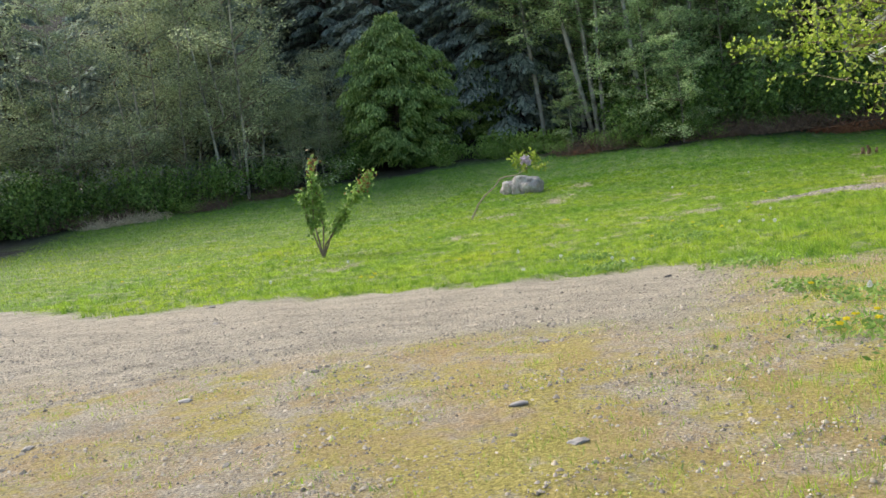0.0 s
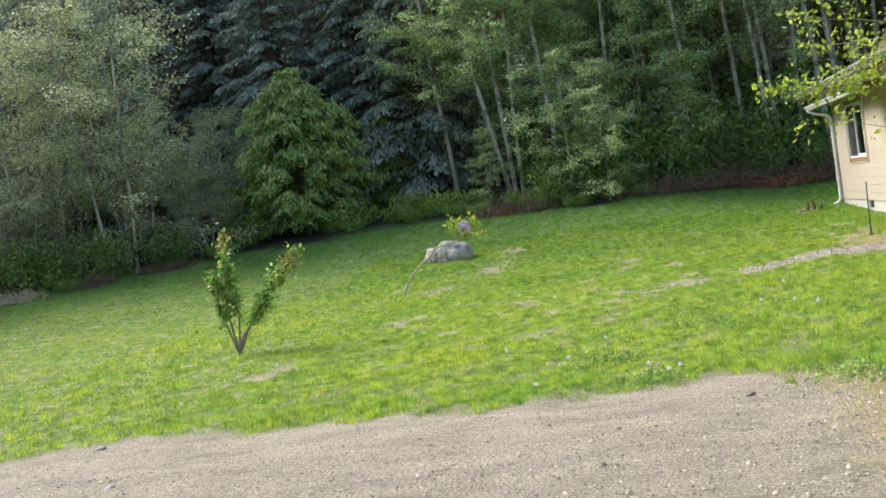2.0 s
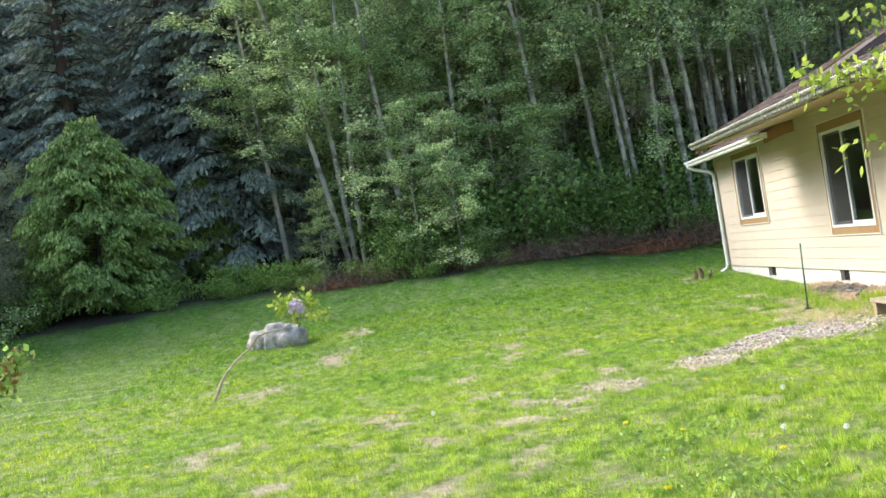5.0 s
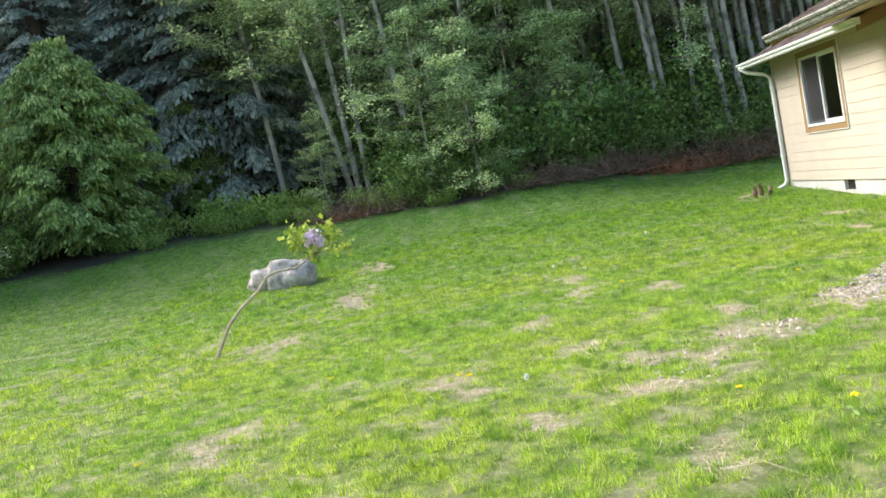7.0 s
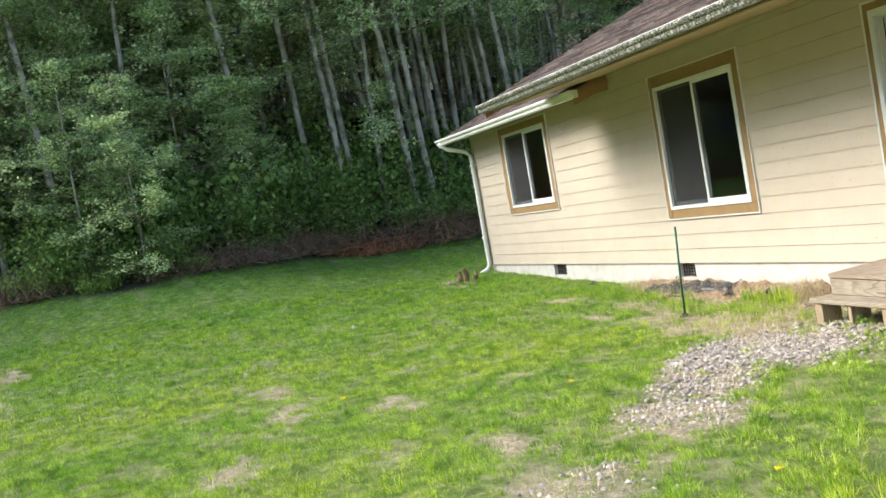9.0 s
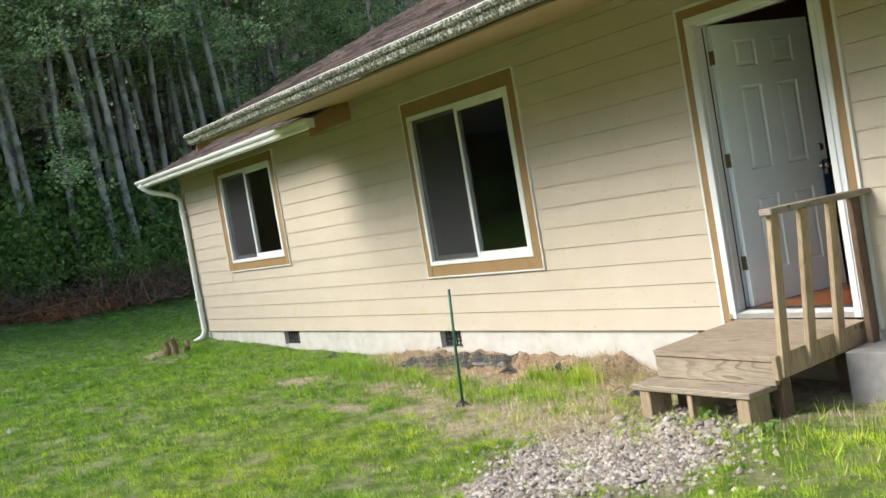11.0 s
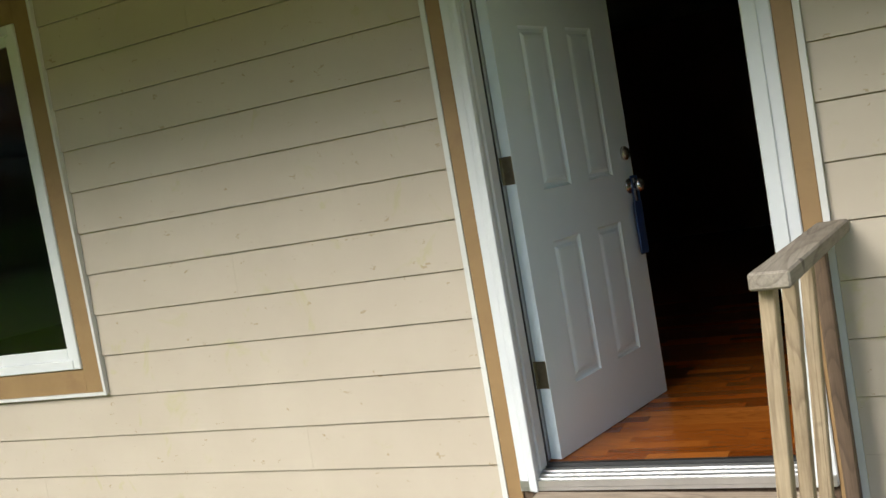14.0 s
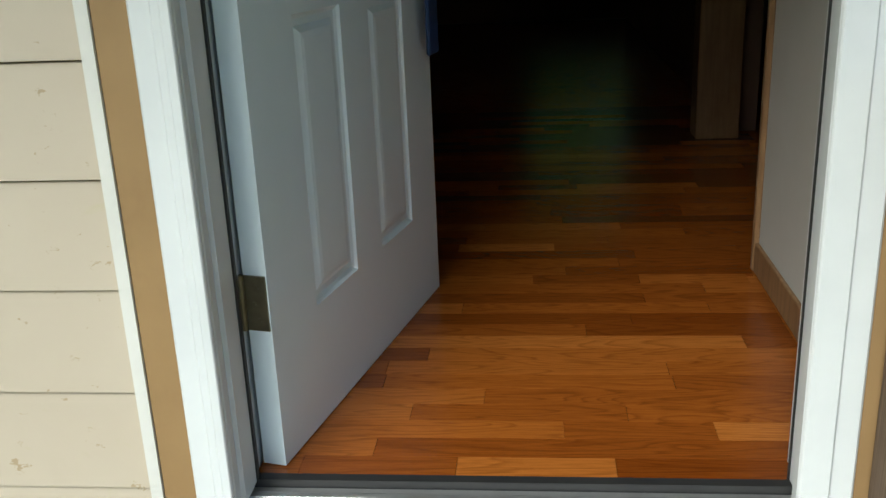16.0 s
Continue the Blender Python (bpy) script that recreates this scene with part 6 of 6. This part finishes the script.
# dandelions
def flower(head_mat, white, label):
    t = thing("dandelion", label, "flower", group="dandelions in the grass")
    part("stalk", Solid().tube([(0, 0, 0), (0.004, 0.004, 0.05), (0.0, 0.006, 0.09)], 0.0022, 5).mesh("stalk", LEAF_SHRUB), t, "thin green stalk")
    r2 = np.random.default_rng(4)
    if white:
        v = r2.normal(size=(90, 3))
        v /= np.linalg.norm(v, axis=1)[:, None]
        c = np.array([0, 0.006, 0.11]) + v * 0.017
        me = quads_mesh("seed_head", leaf_quads(c, 0.012, r2, aspect=0.6), head_mat)
        part("seed_head", me, t, "round white seed head")
    else:
        a = r2.uniform(0, 2 * math.pi, 60)
        r_ = 0.02 * np.sqrt(r2.random(60))
        c = np.stack([r_ * np.cos(a), 0.006 + r_ * np.sin(a), 0.095 + 0.008 * r2.random(60)], 1)
        part("flower_head", quads_mesh("flower_head", leaf_quads(c, 0.018, r2, aspect=0.6, flat=0.4), head_mat), t, "yellow flower head")
    return t


yel = flower(YELLOW, False, "yellow dandelion flower in the grass")
whi = flower(FLUFF, True, "white dandelion seed head in the grass")
spots_y = [(12.25, -3.35), (12.35, -3.2), (12.1, -3.28), (12.5, -3.4), (12.0, -3.15), (10.8, -3.45), (2.3, -6.85), (2.36, -6.78), (4.5, -4.9), (3.9, -5.3), (5.0, -4.6), (0.2, -3.6), (2.9, -3.9), (5.9, -4.2), (6.4, -5.0), (1.4, -7.9), (-1.2, -5.0), (3.3, -8.9), (6.9, -7.3), (5.2, -10.6), (4.8, -11.9), (5.6, -12.4), (7.9, -8.1), (8.0, -8.0), (8.1, -8.15), (6.2, -12.8), (4.4, -13.0), (-2.7, -10.6)]
spots_w = [(12.15, -3.0), (12.3, -3.05), (11.4, -3.15), (2.75, -6.4), (8.5, -5.1), (8.45, -5.0), (8.3, -5.25), (7.6, -5.9), (7.1, -6.5), (5.3, -4.0), (5.6, -3.7), (6.2, -3.6), (6.8, -5.6), (4.1, -3.6), (8.7, -6.1), (6.0, -9.2), (-3.5, -5.5), (-5.2, -3.9), (7.9, -9.4)]
for base, spots in ((yel, spots_y), (whi, spots_w)):
    for i, (x, y) in enumerate(spots):
        mm = pose(x, y, ground_z(x, y) - 0.005, rs.uniform(-8, 8), rs.uniform(-8, 8), rs.uniform(0, 360))
        if i == 0:
            base.matrix_basis = mm
        else:
            copy_thing(base, mm).scale = (1, 1, rs.uniform(0.7, 1.2))
wl = []
for cx, cy, r in ((12.2, -3.2, 0.28), (11.2, -3.1, 0.25), (8.6, -5.2, 0.25), (12.9, -2.9, 0.3), (10.6, -3.5, 0.2), (5.0, -4.6, 0.4), (9.0, -3.9, 0.3), (7.6, -5.6, 0.3), (6.3, -4.6, 0.5)):
    q = 260
    c = np.stack([cx + rng.normal(size=q) * r * 0.6, cy + rng.normal(size=q) * r * 0.6, np.zeros(q)], 1)
    c[:, 2] = height(c[:, 0], c[:, 1]) + rng.uniform(0.01, 0.07, q)
    wl.append(leaf_quads(c, 0.05, rng, aspect=0.38, flat=0.3))
tagged(new("broadleaf_weeds", quads_mesh("broadleaf_weeds", np.concatenate(wl), LEAF_SHRUB)), "low broad-leaved weeds in the grass", "weeds", kind="stuff")

# soil bank, plastic edging and litter by the wall
def bank(x, y):
    """Height of the loose soil over the lawn level."""
    x, y = np.asarray(x, float), np.asarray(y, float)
    w = smooth(-5.0, -4.0, x) * (1 - smooth(-1.15, -0.85, x)) * 0.125 + 0.05 * smooth(-1.1, -0.9, x) * (1 - smooth(-0.3, -0.1, x)) + 0.035 * np.exp(-((x + 1.35) / 0.25) ** 2)
    d = np.maximum(0, -y - 0.03)
    return w * np.exp(-(d / 0.24) ** 2) * (1 + 0.25 * lumps(x, y, 6)) + 0.02 * lumps(x, y, 9) * np.exp(-(d / 0.35) ** 2) * smooth(-5.0, -4.4, x)


gxx, gyy = np.arange(-5.0, -0.15, 0.02), np.arange(-0.75, 0.021, 0.02)
XX, YY = np.meshgrid(gxx, gyy)
ZB = height(XX, YY) + 0.018 * lumps(XX, YY, 2.3) + 0.012 * lumps(XX, YY, 5.3)
ZZ = ZB + bank(XX, YY) - 0.018
rr = np.array([[noise.noise(Vector((a * 14, b2 * 14, 0))) * 0.016 + noise.noise(Vector((a * 40, b2 * 40, 3))) * 0.007 for a in gxx] for b2 in gyy])
ZZ = ZZ + rr
q = np.arange(XX.size).reshape(XX.shape)
ff = np.stack([q[:-1, :-1], q[:-1, 1:], q[1:, 1:], q[1:, :-1]], -1).reshape(-1, 4)
tagged(new("soil_bank", mesh_from("soil_bank", np.stack([XX, YY, ZZ], -1).reshape(-1, 3), ff.tolist(), SOIL)), "low bank of loose reddish soil against the foundation", "soil", kind="stuff")


def bank_z(x, y):
    return ground_z(x, y) + float(bank(x, y))


bm = bmesh.new()
bmesh.ops.create_grid(bm, x_segments=60, y_segments=14, size=0.5)
for v in bm.verts:
    x, y = v.co.x * 1.55, v.co.y * 0.24 * (1 - 0.5 * abs(v.co.x)) + 0.10 * v.co.x * 1.55
    wx, wy = x - 3.25, y - 0.22
    y += 0.05 * noise.noise(Vector((x * 4, 0, 0)))
    v.co = (x, y, bank_z(wx, wy) - ground_z(-3.25, -0.22) + 0.014 + 0.02 * abs(noise.noise(Vector((x * 9, y * 30, 1)))) - 0.02 * (abs(v.co.y) > 0.48))
me = bpy.data.meshes.new("plastic_edging")
bm.to_mesh(me)
bm.free()
me.materials.append(PLASTIC)
thing("plastic_edging", "crumpled black plastic sheet half buried along the foundation", "plastic sheet", pose(-3.25, -0.22, ground_z(-3.25, -0.22)), me=me)
for x, y, L in ((-1.75, -0.26, 0.16), (-2.35, -0.3, 0.22), (-1.55, -0.32, 0.1), (-0.55, -0.62, 0.2), (-5.6, -0.25, 0.3)):
    s = Solid()
    for k in range(3):
        s.tube([(-L / 2, 0.02 * k, 0.0), (0, 0.03 * k - 0.02, 0.03 + 0.012 * k), (L / 2, 0.02 - 0.02 * k, 0.0)], [0.004, 0.014, 0.004], 5)
    thing("plastic_scrap", "torn scrap of black plastic in the soil", "plastic sheet", pose(x, y, bank_z(x, y), 0, 0, 8), me=s.mesh("plastic_scrap", PLASTIC))
q = 3200
x, y = rng.uniform(-4.6, -0.15, q), -0.05 - np.abs(rng.normal(size=q)) * 0.28
V_c, F_c = stones(rng, x, y, np.clip(rng.lognormal(-4.3, 0.55, q), 0.006, 0.05), 0.5)
V_c[:, :, 2] += bank(x, y)[:, None]
tagged(new("soil_clods", stones_mesh("soil_clods", V_c, F_c, SOIL)), "loose clods of reddish soil along the foundation", "soil", kind="stuff")
q = 6500
x = np.concatenate([rng.normal(-3.9, 0.55, q // 3), rng.normal(-1.15, 0.3, q // 3), rng.uniform(-4.8, -0.2, q - 2 * (q // 3))])
y = -0.05 - np.abs(rng.normal(size=q)) * 0.27
V = blades(rng, x, y, rng.uniform(0.03, 0.13, q), 0.0035, 2.4)
V[:, :, 2] += bank(x, y)[:, None] + 0.004
tagged(new("straw_litter", quads_mesh("straw_litter", V, STRAW, 3)), "tangled pale dry grass on the soil bank", "straw", kind="stuff")
for i in range(26):
    x, y = rs.uniform(-3.4, -0.25), rs.uniform(-0.75, -0.15)
    L = rs.uniform(0.08, 0.35)
    a = rs.uniform(0, 3.14)
    thing("twig", "dry twig lying on the soil by the wall", "twig", pose(x, y, bank_z(x, y) + 0.004), group="twigs by the wall", me=Solid().tube([(0, 0, 0), (math.cos(a) * L * 0.5, math.sin(a) * L * 0.5, 0.02), (math.cos(a) * L, math.sin(a) * L, 0.0)], [0.005, 0.004, 0.002], 5).mesh("twig", TWIG if i % 2 else DEADWOOD))
for x, y in ((12.6, -6.6), (13.6, -5.0), (14.2, -4.6), (10.2, -8.8), (13.2, -7.2), (12.0, -5.2), (14.4, -6.2), (14.1, -7.6), (9.3, -4.6), (8.95, -9.6)):
    thing("flat_stone", "pale flat stone on the gravel", "stone", pose(x, y, ground_z(x, y) + 0.004, 0, 0, rs.uniform(0, 360)), group="flat stones on the gravel", me=boulder("flat_stone", rs.uniform(0.03, 0.06), rs.uniform(0.02, 0.035), 0.012, x, PEBBLE))

for i in range(22):
    x, y = -0.15 + 1.05 * (i % 11) / 10 + rs.uniform(-0.04, 0.04), rs.uniform(-1.33, -1.1)
    a = rs.uniform(0.02, 0.048)
    thing("stone", "pale angular stone lying by the wooden step", "stone", pose(x, y, ground_z(x, y) + 0.25 * a, 0, 0, rs.uniform(0, 360)), group="stones by the wooden step", me=boulder("stone", a, a * 0.7, a * 0.6, i * 1.3, PEBBLE))
wd = []
for cx, cy in ((0.35, -1.0), (0.42, -1.03), (1.0, -1.25)):
    q = 26
    c = np.stack([cx + rng.normal(size=q) * 0.035, cy + rng.normal(size=q) * 0.03, np.zeros(q)], 1)
    c[:, 2] = height(c[:, 0], c[:, 1]) + rng.uniform(0.01, 0.09, q)
    wd.append(leaf_quads(c, 0.06, rng, aspect=0.5))
tagged(new("step_weeds", quads_mesh("step_weeds", np.concatenate(wd), LEAF_SHRUB)), "small broad-leaved weeds under the wooden step", "weeds", kind="stuff")

# floor strips, then loose stones
pr = random.Random(7)
y = 0.0855
row = 0
while y < 3.4:
    x = -0.95 - pr.random() * 0.5
    while x < 1.3:
        w = pr.choice((0.28, 0.42, 0.6, 0.75, 0.9))
        x0, x1 = max(x, -0.95 if y > 0.145 else -0.016), min(x + w, DX1 if y < 0.145 else 1.055 if y < 1.12 else 1.4)
        if x1 - x0 > 0.04:
            part("floor_strip", Solid().box(x0 + 0.0005, x1 - 0.0005, y + 0.0004, y + 0.0658, -0.0078, 0.0).mesh("floor_strip", LAMINATE), floor)
        x += w
    y += 0.0662
    row += 1
for i in pick[:300]:
    px, py, d = float(x_ := V_[i, :, 0].mean()), float(V_[i, :, 1].mean()), float(size[i])
    so = part("stone", rset[i % 4], ground_ob, "", pose(px, py, ground_z(px, py) + 0.2 * d, 0, 0, pr.uniform(0, 360)))
    so.scale = (d * 1.15, d * 1.15, d * 1.15)
